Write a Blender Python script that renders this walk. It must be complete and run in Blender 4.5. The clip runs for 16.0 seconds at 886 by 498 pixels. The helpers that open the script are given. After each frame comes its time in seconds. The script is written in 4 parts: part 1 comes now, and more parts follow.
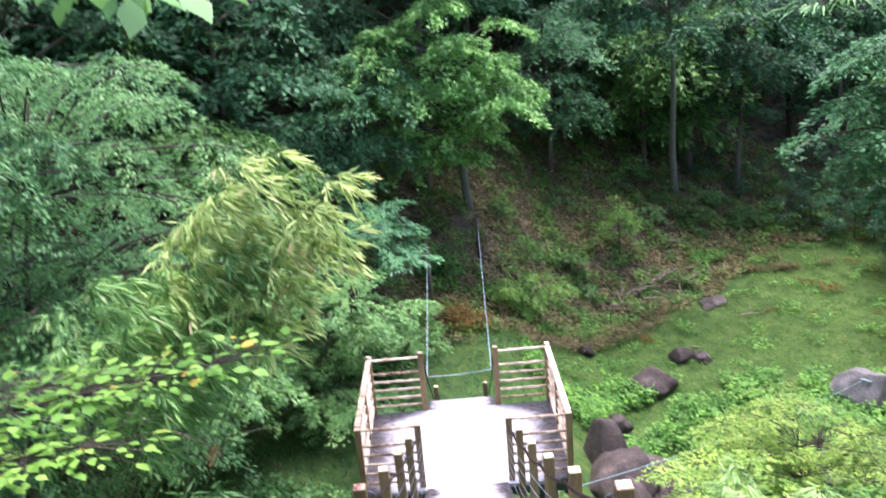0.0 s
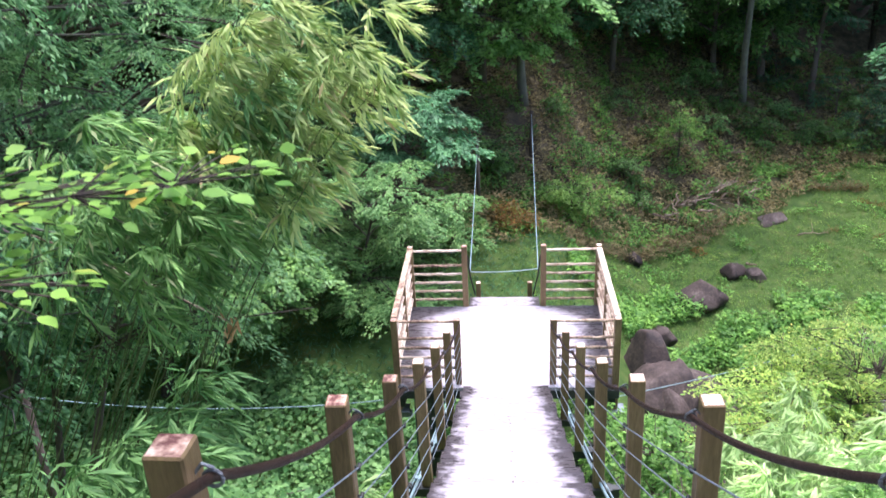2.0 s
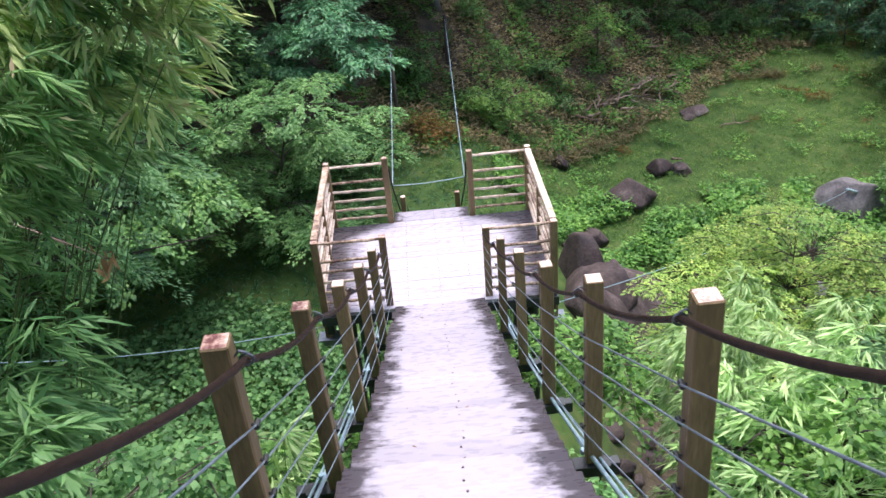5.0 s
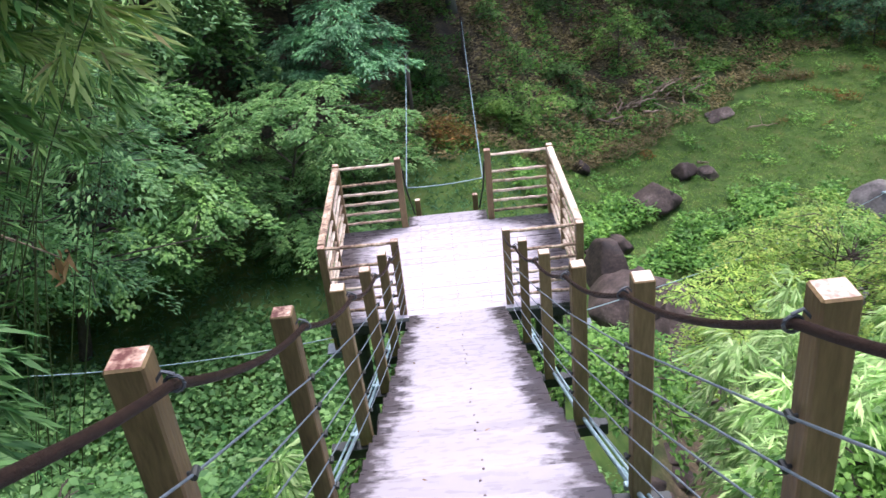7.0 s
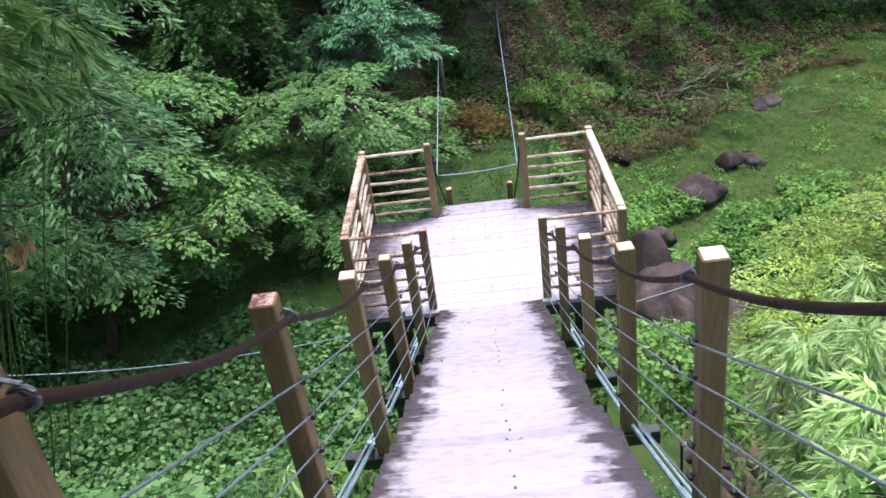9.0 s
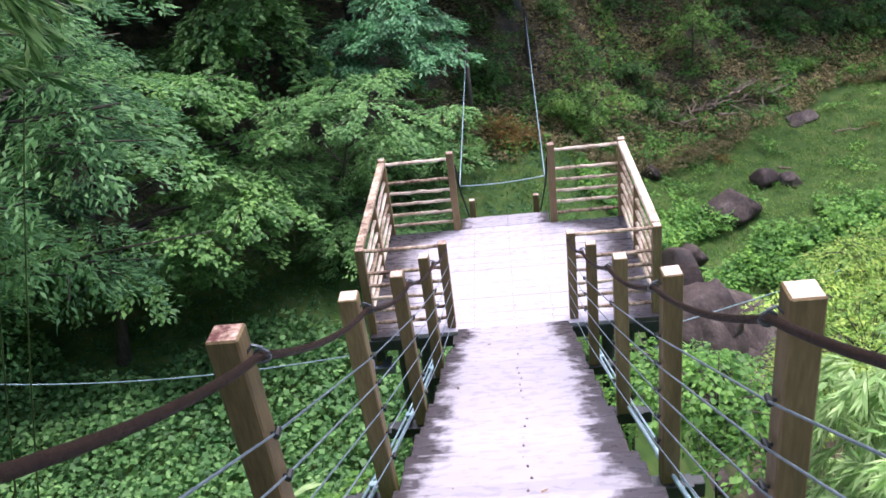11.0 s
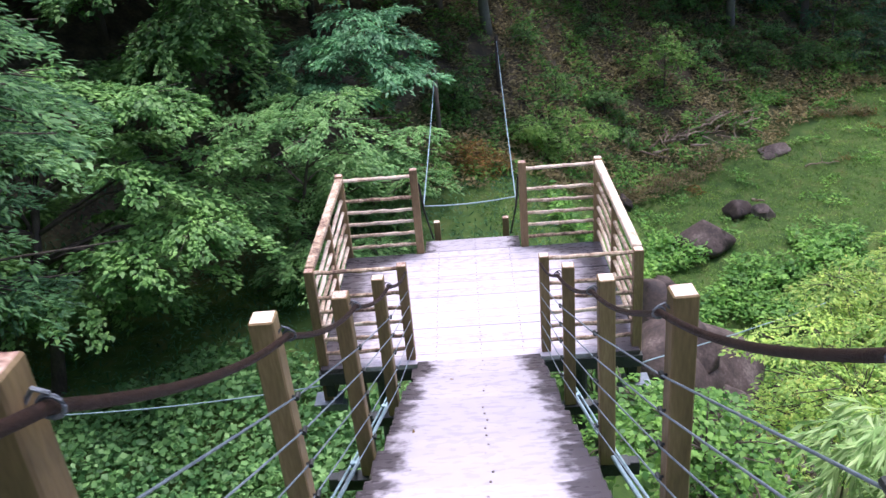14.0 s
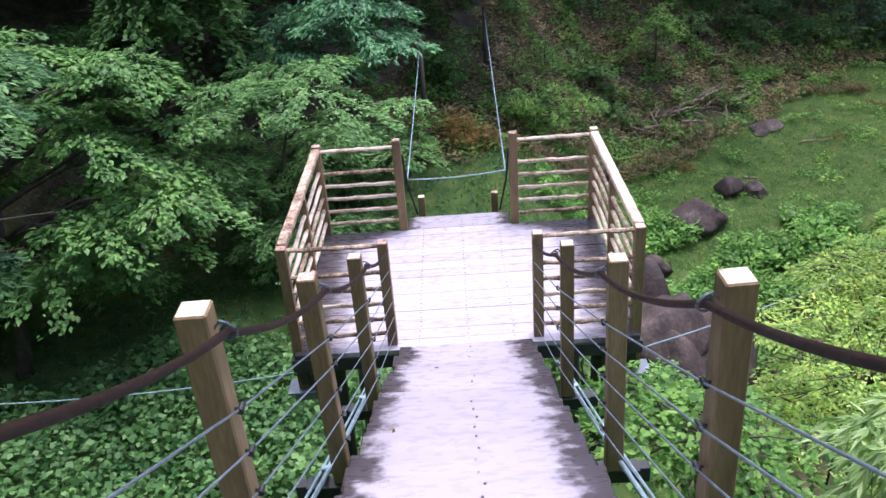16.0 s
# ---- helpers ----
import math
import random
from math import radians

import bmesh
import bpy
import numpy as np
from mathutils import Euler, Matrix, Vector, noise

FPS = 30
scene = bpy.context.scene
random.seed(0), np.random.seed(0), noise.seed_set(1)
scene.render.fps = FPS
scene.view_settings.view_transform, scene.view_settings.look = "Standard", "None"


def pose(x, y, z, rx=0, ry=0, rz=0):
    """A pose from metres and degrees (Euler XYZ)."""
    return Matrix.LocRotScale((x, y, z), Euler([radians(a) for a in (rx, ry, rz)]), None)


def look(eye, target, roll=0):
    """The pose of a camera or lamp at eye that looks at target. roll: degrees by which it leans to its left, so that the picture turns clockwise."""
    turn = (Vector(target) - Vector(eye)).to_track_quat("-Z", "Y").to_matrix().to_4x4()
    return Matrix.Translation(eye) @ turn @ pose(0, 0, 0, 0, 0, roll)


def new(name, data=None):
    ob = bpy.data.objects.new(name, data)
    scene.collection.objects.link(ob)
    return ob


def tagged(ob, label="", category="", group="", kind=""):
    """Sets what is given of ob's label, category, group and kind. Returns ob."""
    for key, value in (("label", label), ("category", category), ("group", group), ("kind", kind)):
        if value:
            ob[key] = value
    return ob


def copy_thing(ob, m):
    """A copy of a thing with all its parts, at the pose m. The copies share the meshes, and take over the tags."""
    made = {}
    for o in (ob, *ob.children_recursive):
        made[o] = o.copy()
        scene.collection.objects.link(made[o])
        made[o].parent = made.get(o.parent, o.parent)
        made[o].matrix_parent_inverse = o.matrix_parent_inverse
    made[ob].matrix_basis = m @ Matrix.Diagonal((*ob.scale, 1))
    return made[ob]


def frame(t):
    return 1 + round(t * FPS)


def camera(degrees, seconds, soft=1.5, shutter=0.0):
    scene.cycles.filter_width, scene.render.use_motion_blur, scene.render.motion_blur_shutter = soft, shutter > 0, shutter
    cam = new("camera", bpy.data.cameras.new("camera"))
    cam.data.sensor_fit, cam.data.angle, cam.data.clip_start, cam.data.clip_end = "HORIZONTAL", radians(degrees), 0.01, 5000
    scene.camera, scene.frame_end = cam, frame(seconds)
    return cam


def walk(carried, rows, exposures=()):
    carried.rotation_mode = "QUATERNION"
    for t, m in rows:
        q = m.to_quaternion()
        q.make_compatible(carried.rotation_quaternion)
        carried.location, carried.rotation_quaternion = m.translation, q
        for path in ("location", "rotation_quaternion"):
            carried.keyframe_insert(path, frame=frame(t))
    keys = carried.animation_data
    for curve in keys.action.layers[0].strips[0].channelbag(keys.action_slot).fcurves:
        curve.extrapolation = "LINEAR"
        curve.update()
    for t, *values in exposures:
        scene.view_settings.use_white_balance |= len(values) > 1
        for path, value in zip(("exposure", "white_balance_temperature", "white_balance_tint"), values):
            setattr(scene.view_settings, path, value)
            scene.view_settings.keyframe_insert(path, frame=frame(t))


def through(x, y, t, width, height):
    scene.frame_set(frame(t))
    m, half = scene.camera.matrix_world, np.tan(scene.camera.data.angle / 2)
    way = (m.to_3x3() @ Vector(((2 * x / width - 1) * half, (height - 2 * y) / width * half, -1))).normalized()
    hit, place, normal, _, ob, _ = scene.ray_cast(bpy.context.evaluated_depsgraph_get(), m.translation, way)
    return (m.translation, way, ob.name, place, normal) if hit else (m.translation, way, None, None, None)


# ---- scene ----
cam = camera(56.0, 16.0, shutter=0.5)
PATH = [
    (0, (0.077, -11.346, 7.435), (0.055, -9.438, 6.834), -5.0),
    (0.5, (0.075, -11.145, 7.322), (0.132, -9.277, 6.608), -1.9),
    (1, (-0.015, -10.895, 7.148), (0.083, -9.057, 6.366), 0.5),
    (1.5, (-0.021, -10.688, 7.002), (-0.088, -8.842, 6.237), -0.7),
    (2, (-0.008, -10.604, 6.949), (-0.15, -8.783, 6.136), -2.6),
    (2.5, (-0.039, -10.501, 6.837), (-0.127, -8.708, 5.955), -2.9),
    (3, (-0.028, -10.411, 6.78), (-0.057, -8.66, 5.815), -3.1),
    (3.5, (0.033, -10.301, 6.682), (0.057, -8.57, 5.679), -3.4),
    (4, (0.052, -10.205, 6.635), (0.141, -8.482, 5.625), -3.0),
    (4.5, (0.011, -10.033, 6.536), (0.088, -8.304, 5.533), -3.6),
    (4.7, (0.002, -9.957, 6.503), (0.035, -8.224, 5.504), -4.6),
    (6.8, (-0.02, -9.217, 5.985), (-0.018, -7.466, 5.019), -5.8),
    (7, (0.018, -9.178, 5.969), (-0.002, -7.427, 5.002), -6.0),
    (7.5, (0.036, -9.045, 5.905), (-0.01, -7.298, 4.932), -6.3),
    (8, (0.009, -8.892, 5.796), (-0.05, -7.145, 4.824), -6.5),
    (8.5, (0.032, -8.766, 5.706), (-0.052, -7.02, 4.734), -7.0),
    (8.7, (0.068, -8.709, 5.641), (-0.035, -6.962, 4.673), -7.6),
    (10.8, (0.057, -8.078, 5.307), (-0.095, -6.325, 4.356), -7.2),
    (11, (0.071, -8.06, 5.289), (-0.093, -6.299, 4.355), -7.2),
    (11.5, (0.026, -7.935, 5.223), (-0.144, -6.152, 4.332), -6.6),
    (12, (0.026, -7.843, 5.174), (-0.147, -6.046, 4.313), -6.2),
    (12.5, (0.058, -7.733, 5.101), (-0.114, -5.934, 4.245), -6.2),
    (13, (0.041, -7.623, 5.013), (-0.103, -5.822, 4.155), -5.8),
    (13.5, (0.028, -7.476, 4.933), (-0.078, -5.678, 4.063), -5.2),
    (14, (0.073, -7.294, 4.787), (-0.009, -5.497, 3.912), -5.0),
    (14.5, (0.076, -7.152, 4.706), (0.026, -5.361, 3.819), -4.5),
    (15, (0.016, -7.005, 4.638), (-0.006, -5.22, 3.736), -3.9),
    (15.5, (0.014, -6.857, 4.554), (-0.015, -5.077, 3.643), -3.9),
    (16, (0.045, -6.688, 4.475), (-0.004, -4.915, 3.55), -4.3),
]
EXPOSURES = [(0.0, 1.82, 6050, 25), (1.0, 1.72, 6000, 26), (2.0, 1.58, 6050, 25), (3.0, 1.36, 6100, 24), (5.0, 1.17, 6100, 24), (7.5, 1.19, 6100, 24), (10.0, 1.16, 6050, 25), (13.0, 1.27, 6000, 26), (14.5, 1.11, 5950, 27), (16.0, 1.09, 5900, 28)]
walk(cam, [(t, look(eye, target, roll)) for t, eye, target, roll in PATH], EXPOSURES)

# ---- world and light ----
world = bpy.data.worlds.new("overcast")
scene.world = world
world.use_nodes = True
wn = world.node_tree.nodes
sky = wn.new("ShaderNodeTexSky")
sky.sky_type = "NISHITA"
sky.sun_disc = False
sky.sun_elevation, sky.sun_rotation = radians(75), radians(29)
sky.air_density, sky.dust_density = 1.0, 4.0
world.node_tree.links.new(sky.outputs[0], wn["Background"].inputs[0])
wn["Background"].inputs[1].default_value = 0.15
sun = new("sun", bpy.data.lights.new("sun", "SUN"))
sun.data.energy, sun.data.angle, sun.data.color = 1.4, radians(40), (1.0, 0.97, 0.92)
sun.matrix_world = look((5, 9, 40), (0, 0, 0))


# ---- materials ----
def node_mat(name):
    m = bpy.data.materials.new(name)
    m.use_nodes = True
    return m, m.node_tree.nodes, m.node_tree.links, m.node_tree.nodes["Principled BSDF"]


def ramp(nodes, stops):
    r = nodes.new("ShaderNodeValToRGB")
    while len(r.color_ramp.elements) < len(stops):
        r.color_ramp.elements.new(0.5)
    for e, (p, c) in zip(r.color_ramp.elements, stops):
        e.position, e.color = p, (*c, 1)
    return r


def surface(name, stops, scale=(6, 6, 6), rough=(0.6, 0.9), bump=0.3, fine=40, metal=0.0, spread=0.35, spec=0.4):
    """A solid with colour varied by coarse and fine noise and per object, and a fine relief."""
    m, n, l, b = node_mat(name)
    tc, mp = n.new("ShaderNodeTexCoord"), n.new("ShaderNodeMapping")
    mp.inputs["Scale"].default_value = scale
    l.new(tc.outputs["Object"], mp.inputs[0])
    info = n.new("ShaderNodeObjectInfo")
    shift = n.new("ShaderNodeVectorMath")
    shift.operation = "SCALE"
    shift.inputs[0].default_value = (37, 19, 53)
    l.new(info.outputs["Random"], shift.inputs["Scale"])
    l.new(shift.outputs[0], mp.inputs["Location"])
    big, small = n.new("ShaderNodeTexNoise"), n.new("ShaderNodeTexNoise")
    big.inputs["Scale"].default_value, big.inputs["Detail"].default_value = 1.0, 6
    small.inputs["Scale"].default_value, small.inputs["Detail"].default_value = fine / 6, 4
    l.new(mp.outputs[0], big.inputs[0])
    l.new(mp.outputs[0], small.inputs[0])
    mix = n.new("ShaderNodeMix")
    mix.inputs[0].default_value = 0.4
    l.new(big.outputs[0], mix.inputs[2])
    l.new(small.outputs[0], mix.inputs[3])
    add = n.new("ShaderNodeMath")
    add.operation = "MULTIPLY_ADD"
    add.inputs[1].default_value, add.inputs[2].default_value = spread, -spread / 2
    l.new(info.outputs["Random"], add.inputs[0])
    tot = n.new("ShaderNodeMath")
    l.new(add.outputs[0], tot.inputs[0])
    l.new(mix.outputs[0], tot.inputs[1])
    r = ramp(n, stops)
    l.new(tot.outputs[0], r.inputs[0])
    l.new(r.outputs[0], b.inputs["Base Color"])
    rr = n.new("ShaderNodeMapRange")
    rr.inputs[3].default_value, rr.inputs[4].default_value = rough
    l.new(small.outputs[0], rr.inputs[0])
    l.new(rr.outputs[0], b.inputs["Roughness"])
    bp = n.new("ShaderNodeBump")
    bp.inputs["Strength"].default_value, bp.inputs["Distance"].default_value = bump, 0.02
    l.new(mix.outputs[0], bp.inputs["Height"])
    l.new(bp.outputs[0], b.inputs["Normal"])
    b.inputs["Metallic"].default_value = metal
    b.inputs["Specular IOR Level"].default_value = spec
    return m


def leaf_mat(name, dark, light, rough=0.45, through=0.35, accent=None):
    """Leaf tissue: colour varied leaf by leaf, some light coming through."""
    m, n, l, b = node_mat(name)
    geo, info = n.new("ShaderNodeNewGeometry"), n.new("ShaderNodeObjectInfo")
    stops = [(0.0, dark), (0.75, light)]
    if accent:
        stops += [(0.93, light), (1.0, accent)]
    r = ramp(n, stops)
    l.new(geo.outputs["Random Per Island"], r.inputs[0])
    hsv = n.new("ShaderNodeHueSaturation")
    var = n.new("ShaderNodeMapRange")
    var.inputs[3].default_value, var.inputs[4].default_value = 0.75, 1.25
    l.new(info.outputs["Random"], var.inputs[0])
    patch = n.new("ShaderNodeTexNoise")
    patch.inputs["Scale"].default_value, patch.inputs["Detail"].default_value = 1.4, 3
    l.new(geo.outputs["Position"], patch.inputs[0])
    tone, hue = n.new("ShaderNodeMapRange"), n.new("ShaderNodeMapRange")
    tone.inputs[1].default_value, tone.inputs[2].default_value = 0.32, 0.68
    tone.inputs[3].default_value, tone.inputs[4].default_value = 0.68, 1.32
    hue.inputs[1].default_value, hue.inputs[2].default_value = 0.32, 0.68
    hue.inputs[3].default_value, hue.inputs[4].default_value = 0.512, 0.488
    l.new(patch.outputs[0], tone.inputs[0])
    l.new(patch.outputs[0], hue.inputs[0])
    l.new(hue.outputs[0], hsv.inputs["Hue"])
    both = n.new("ShaderNodeMath")
    both.operation = "MULTIPLY"
    l.new(var.outputs[0], both.inputs[0])
    l.new(tone.outputs[0], both.inputs[1])
    l.new(both.outputs[0], hsv.inputs["Value"])
    l.new(r.outputs[0], hsv.inputs["Color"])
    l.new(hsv.outputs[0], b.inputs["Base Color"])
    b.inputs["Roughness"].default_value = rough
    b.inputs["Specular IOR Level"].default_value = 0.22
    tr, mx = n.new("ShaderNodeBsdfTranslucent"), n.new("ShaderNodeMixShader")
    l.new(hsv.outputs[0], tr.inputs[0])
    mx.inputs[0].default_value = through
    l.new(b.outputs[0], mx.inputs[1])
    l.new(tr.outputs[0], mx.inputs[2])
    l.new(mx.outputs[0], n["Material Output"].inputs[0])
    return m


def deck_mat(name, half, ease, k=1.0, back=None):
    """Weathered wet boards, pale where walked on, dark and mossy along both edges."""
    m = surface(name, [(p, tuple(k * c for c in rgb)) for p, rgb in ((0.22, (0.40, 0.38, 0.41)), (0.48, (0.465, 0.445, 0.48)), (0.78, (0.53, 0.51, 0.55)))], (0.9, 2.6, 2.6), (0.16, 0.42), 0.05, 60, spread=0.34, spec=0.5)
    n, l = m.node_tree.nodes, m.node_tree.links
    b = n["Principled BSDF"]
    old = b.inputs["Base Color"].links[0].from_socket
    geo, sep = n.new("ShaderNodeNewGeometry"), n.new("ShaderNodeSeparateXYZ")
    l.new(geo.outputs["Position"], sep.inputs[0])
    ab = n.new("ShaderNodeMath")
    ab.operation = "ABSOLUTE"
    l.new(sep.outputs[0], ab.inputs[0])
    nz = n.new("ShaderNodeTexNoise")
    nz.inputs["Scale"].default_value, nz.inputs["Detail"].default_value = 7, 7
    nz.inputs["Roughness"].default_value = 0.62
    along = n.new("ShaderNodeMapping")
    along.inputs["Scale"].default_value = (1.0, 1.5, 1.5)
    l.new(geo.outputs["Position"], along.inputs[0])
    l.new(along.outputs[0], nz.inputs[0])
    ma = n.new("ShaderNodeMath")
    ma.operation = "MULTIPLY_ADD"
    ma.inputs[1].default_value = 0.55
    l.new(nz.outputs[0], ma.inputs[0])
    board, reach = n.new("ShaderNodeObjectInfo"), n.new("ShaderNodeMath")
    reach.operation = "MULTIPLY_ADD"
    reach.inputs[1].default_value = 0.10
    l.new(board.outputs["Random"], reach.inputs[0])
    l.new(ab.outputs[0], reach.inputs[2])
    l.new(reach.outputs[0], ma.inputs[2])
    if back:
        # the dark colour also spreads over the boards along the far railing
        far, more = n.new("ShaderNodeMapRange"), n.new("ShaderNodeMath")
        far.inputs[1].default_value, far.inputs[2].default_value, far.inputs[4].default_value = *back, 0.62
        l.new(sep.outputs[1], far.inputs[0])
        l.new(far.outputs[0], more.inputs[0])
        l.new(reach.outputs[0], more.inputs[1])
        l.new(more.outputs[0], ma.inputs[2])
    mr = n.new("ShaderNodeMapRange")
    mr.inputs[1].default_value, mr.inputs[2].default_value = half + 0.275 - ease, half + 0.275 + ease
    mr.inputs[4].default_value = 0.95
    l.new(ma.outputs[0], mr.inputs[0])
    mx = n.new("ShaderNodeMix")
    mx.data_type = "RGBA"
    l.new(mr.outputs[0], mx.inputs[0])
    l.new(old, mx.inputs[6])
    mx.inputs[7].default_value = (0.05, 0.042, 0.043, 1)
    l.new(mx.outputs[2], b.inputs["Base Color"])
    return m


WOOD = surface("post_wood", [(0.25, (0.095, 0.066, 0.028)), (0.55, (0.23, 0.162, 0.074)), (0.8, (0.38, 0.28, 0.145))], (9, 9, 1.6), (0.5, 0.8), 0.35, 50, spread=0.2)
PLATWOOD = surface("platform_post_wood", [(0.25, (0.13, 0.085, 0.04)), (0.55, (0.30, 0.205, 0.105)), (0.8, (0.48, 0.355, 0.21))], (9, 9, 1.6), (0.5, 0.8), 0.35, 50, spread=0.2)
RAILWOOD = surface("rail_wood", [(0.34, (0.12, 0.07, 0.05)), (0.46, (0.42, 0.31, 0.205)), (0.60, (0.74, 0.63, 0.49))], (6, 6, 6), (0.45, 0.8), 0.4, 40, spread=0.2)
POSTCAP = surface("post_end_grain", [(0.31, (0.11, 0.035, 0.028)), (0.42, (0.42, 0.28, 0.21)), (0.54, (0.72, 0.60, 0.48))], (9, 9, 9), (0.4, 0.7), 0.3, 40, spread=0.25)
DECK = deck_mat("deck_boards", 0.53, 0.055, 0.87)
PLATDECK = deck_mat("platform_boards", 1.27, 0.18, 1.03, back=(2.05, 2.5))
ROPE = surface("brown_rope", [(0.3, (0.011, 0.005, 0.003)), (0.7, (0.034, 0.017, 0.010))], (30, 30, 30), (0.45, 0.7), 0.9, 60, spread=0.05, spec=0.2)
WIRE = surface("galvanised_wire", [(0.3, (0.11, 0.15, 0.18)), (0.7, (0.25, 0.32, 0.36))], (25, 25, 25), (0.4, 0.6), 0.5, 60, metal=0.3, spread=0.1)
SHACKLE = surface("worn_steel", [(0.3, (0.06, 0.075, 0.085)), (0.7, (0.20, 0.23, 0.25))], (25, 25, 25), (0.4, 0.65), 0.2, metal=0.5)
TEAL = surface("main_cable", [(0.3, (0.17, 0.29, 0.32)), (0.7, (0.40, 0.54, 0.58))], (12, 12, 12), (0.35, 0.6), 0.3, 60, metal=0.2, spread=0.1)
STEEL = surface("dark_steel", [(0.3, (0.025, 0.03, 0.03)), (0.7, (0.09, 0.10, 0.095))], (6, 6, 6), (0.4, 0.7), 0.3, 40, metal=0.5, spread=0.1)
NAIL = surface("nail", [(0.3, (0.08, 0.06, 0.06)), (0.7, (0.16, 0.12, 0.11))], (30, 30, 30), (0.5, 0.8), 0.1)
BLACK = surface("black_pipe", [(0.3, (0.01, 0.01, 0.012)), (0.7, (0.03, 0.03, 0.03))], (6, 6, 6), (0.35, 0.6), 0.1)
GALV = surface("bright_steel", [(0.3, (0.20, 0.24, 0.27)), (0.7, (0.42, 0.47, 0.50))], (20, 20, 20), (0.35, 0.6), 0.2, metal=0.6)
GREYROCK = surface("grey_rock", [(0.3, (0.055, 0.053, 0.052)), (0.45, (0.12, 0.115, 0.112)), (0.6, (0.20, 0.19, 0.185)), (0.75, (0.33, 0.32, 0.31))], (2.2, 2.2, 2.2), (0.6, 0.95), 1.0, 40, spread=0.2)
ROCK = surface("rock", [(0.3, (0.022, 0.018, 0.017)), (0.45, (0.06, 0.045, 0.039)), (0.56, (0.10, 0.077, 0.067)), (0.70, (0.21, 0.175, 0.155))], (2.2, 2.2, 2.2), (0.6, 0.95), 1.0, 40, spread=0.2)
BARK = surface("bark", [(0.3, (0.035, 0.028, 0.022)), (0.7, (0.13, 0.105, 0.085))], (8, 8, 2), (0.8, 1.0), 0.8, 40)
PALEBARK = surface("pale_bark", [(0.3, (0.09, 0.085, 0.075)), (0.7, (0.22, 0.21, 0.19))], (8, 8, 2), (0.8, 1.0), 0.6, 40)
CANE = surface("bamboo_cane", [(0.3, (0.05, 0.08, 0.025)), (0.7, (0.11, 0.15, 0.05))], (8, 8, 2), (0.35, 0.6), 0.2, 20)
DEAD = surface("dead_wood", [(0.3, (0.17, 0.125, 0.09)), (0.7, (0.42, 0.33, 0.25))], (6, 6, 6), (0.8, 1.0), 0.5, 40)
L_BROAD = leaf_mat("leaf_broad", (0.058, 0.155, 0.042), (0.17, 0.345, 0.095))
L_TEAL = leaf_mat("leaf_blue_green", (0.06, 0.19, 0.085), (0.175, 0.40, 0.185))
L_OAK = leaf_mat("leaf_oak", (0.11, 0.26, 0.07), (0.30, 0.53, 0.17))
L_MAPLE = leaf_mat("leaf_maple", (0.08, 0.215, 0.06), (0.225, 0.43, 0.145))
L_YELLOW = leaf_mat("leaf_yellow_green", (0.13, 0.29, 0.05), (0.38, 0.54, 0.12), accent=(0.55, 0.54, 0.15))
L_BAMBOO = leaf_mat("leaf_bamboo", (0.085, 0.245, 0.06), (0.27, 0.49, 0.155), accent=(0.50, 0.55, 0.27))
L_BAMTIP = leaf_mat("leaf_bamboo_tip", (0.30, 0.50, 0.13), (0.66, 0.82, 0.30), accent=(0.62, 0.48, 0.26))
L_SASA = leaf_mat("leaf_sasa", (0.25, 0.49, 0.13), (0.55, 0.76, 0.33))
L_FERN = leaf_mat("leaf_fresh_green", (0.11, 0.28, 0.05), (0.28, 0.49, 0.12))
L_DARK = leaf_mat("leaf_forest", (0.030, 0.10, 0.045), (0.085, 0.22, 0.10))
L_DARKTIP = leaf_mat("leaf_meadow_tree", (0.04, 0.13, 0.055), (0.12, 0.30, 0.12))
L_CEDAR = leaf_mat("leaf_cypress", (0.075, 0.205, 0.075), (0.22, 0.43, 0.165))
L_CEDARDARK = leaf_mat("leaf_old_cypress", (0.05, 0.15, 0.06), (0.16, 0.34, 0.14))
L_VINE = leaf_mat("leaf_vine", (0.06, 0.18, 0.055), (0.20, 0.41, 0.135))
L_HERB = leaf_mat("leaf_herb", (0.058, 0.17, 0.04), (0.185, 0.385, 0.08))
L_NEAR = leaf_mat("leaf_near", (0.09, 0.24, 0.035), (0.23, 0.45, 0.085), through=0.4, accent=(0.55, 0.35, 0.06))
L_BROWN = leaf_mat("leaf_withered", (0.12, 0.107, 0.048), (0.34, 0.29, 0.14))
L_DRY = leaf_mat("leaf_dry", (0.20, 0.12, 0.055), (0.42, 0.28, 0.14))
L_ORANGE = leaf_mat("leaf_rusty", (0.10, 0.068, 0.02), (0.27, 0.165, 0.048))
L_GRASS = leaf_mat("grass_blade", (0.065, 0.16, 0.024), (0.155, 0.28, 0.055), accent=(0.25, 0.25, 0.09))


# ---- mesh helpers ----
def part(name, bm, material, parent=None, label="", smooth=False):
    me = bpy.data.meshes.new(name)
    if smooth:
        for f in bm.faces:
            f.smooth = True
    bm.to_mesh(me)
    bm.free()
    for mt in (material if isinstance(material, (list, tuple)) else [material]):
        me.materials.append(mt)
    ob = new(name, me)
    ob.parent = parent
    if label:
        tagged(ob, label)
    return ob


def share(name, me, parent, m):
    """A piece of its own on shared mesh data."""
    ob = new(name, me)
    ob.parent = parent
    ob.matrix_basis = m
    return ob


def empty(name, label, category, group="", kind=""):
    return tagged(new(name), label, category, group, kind)


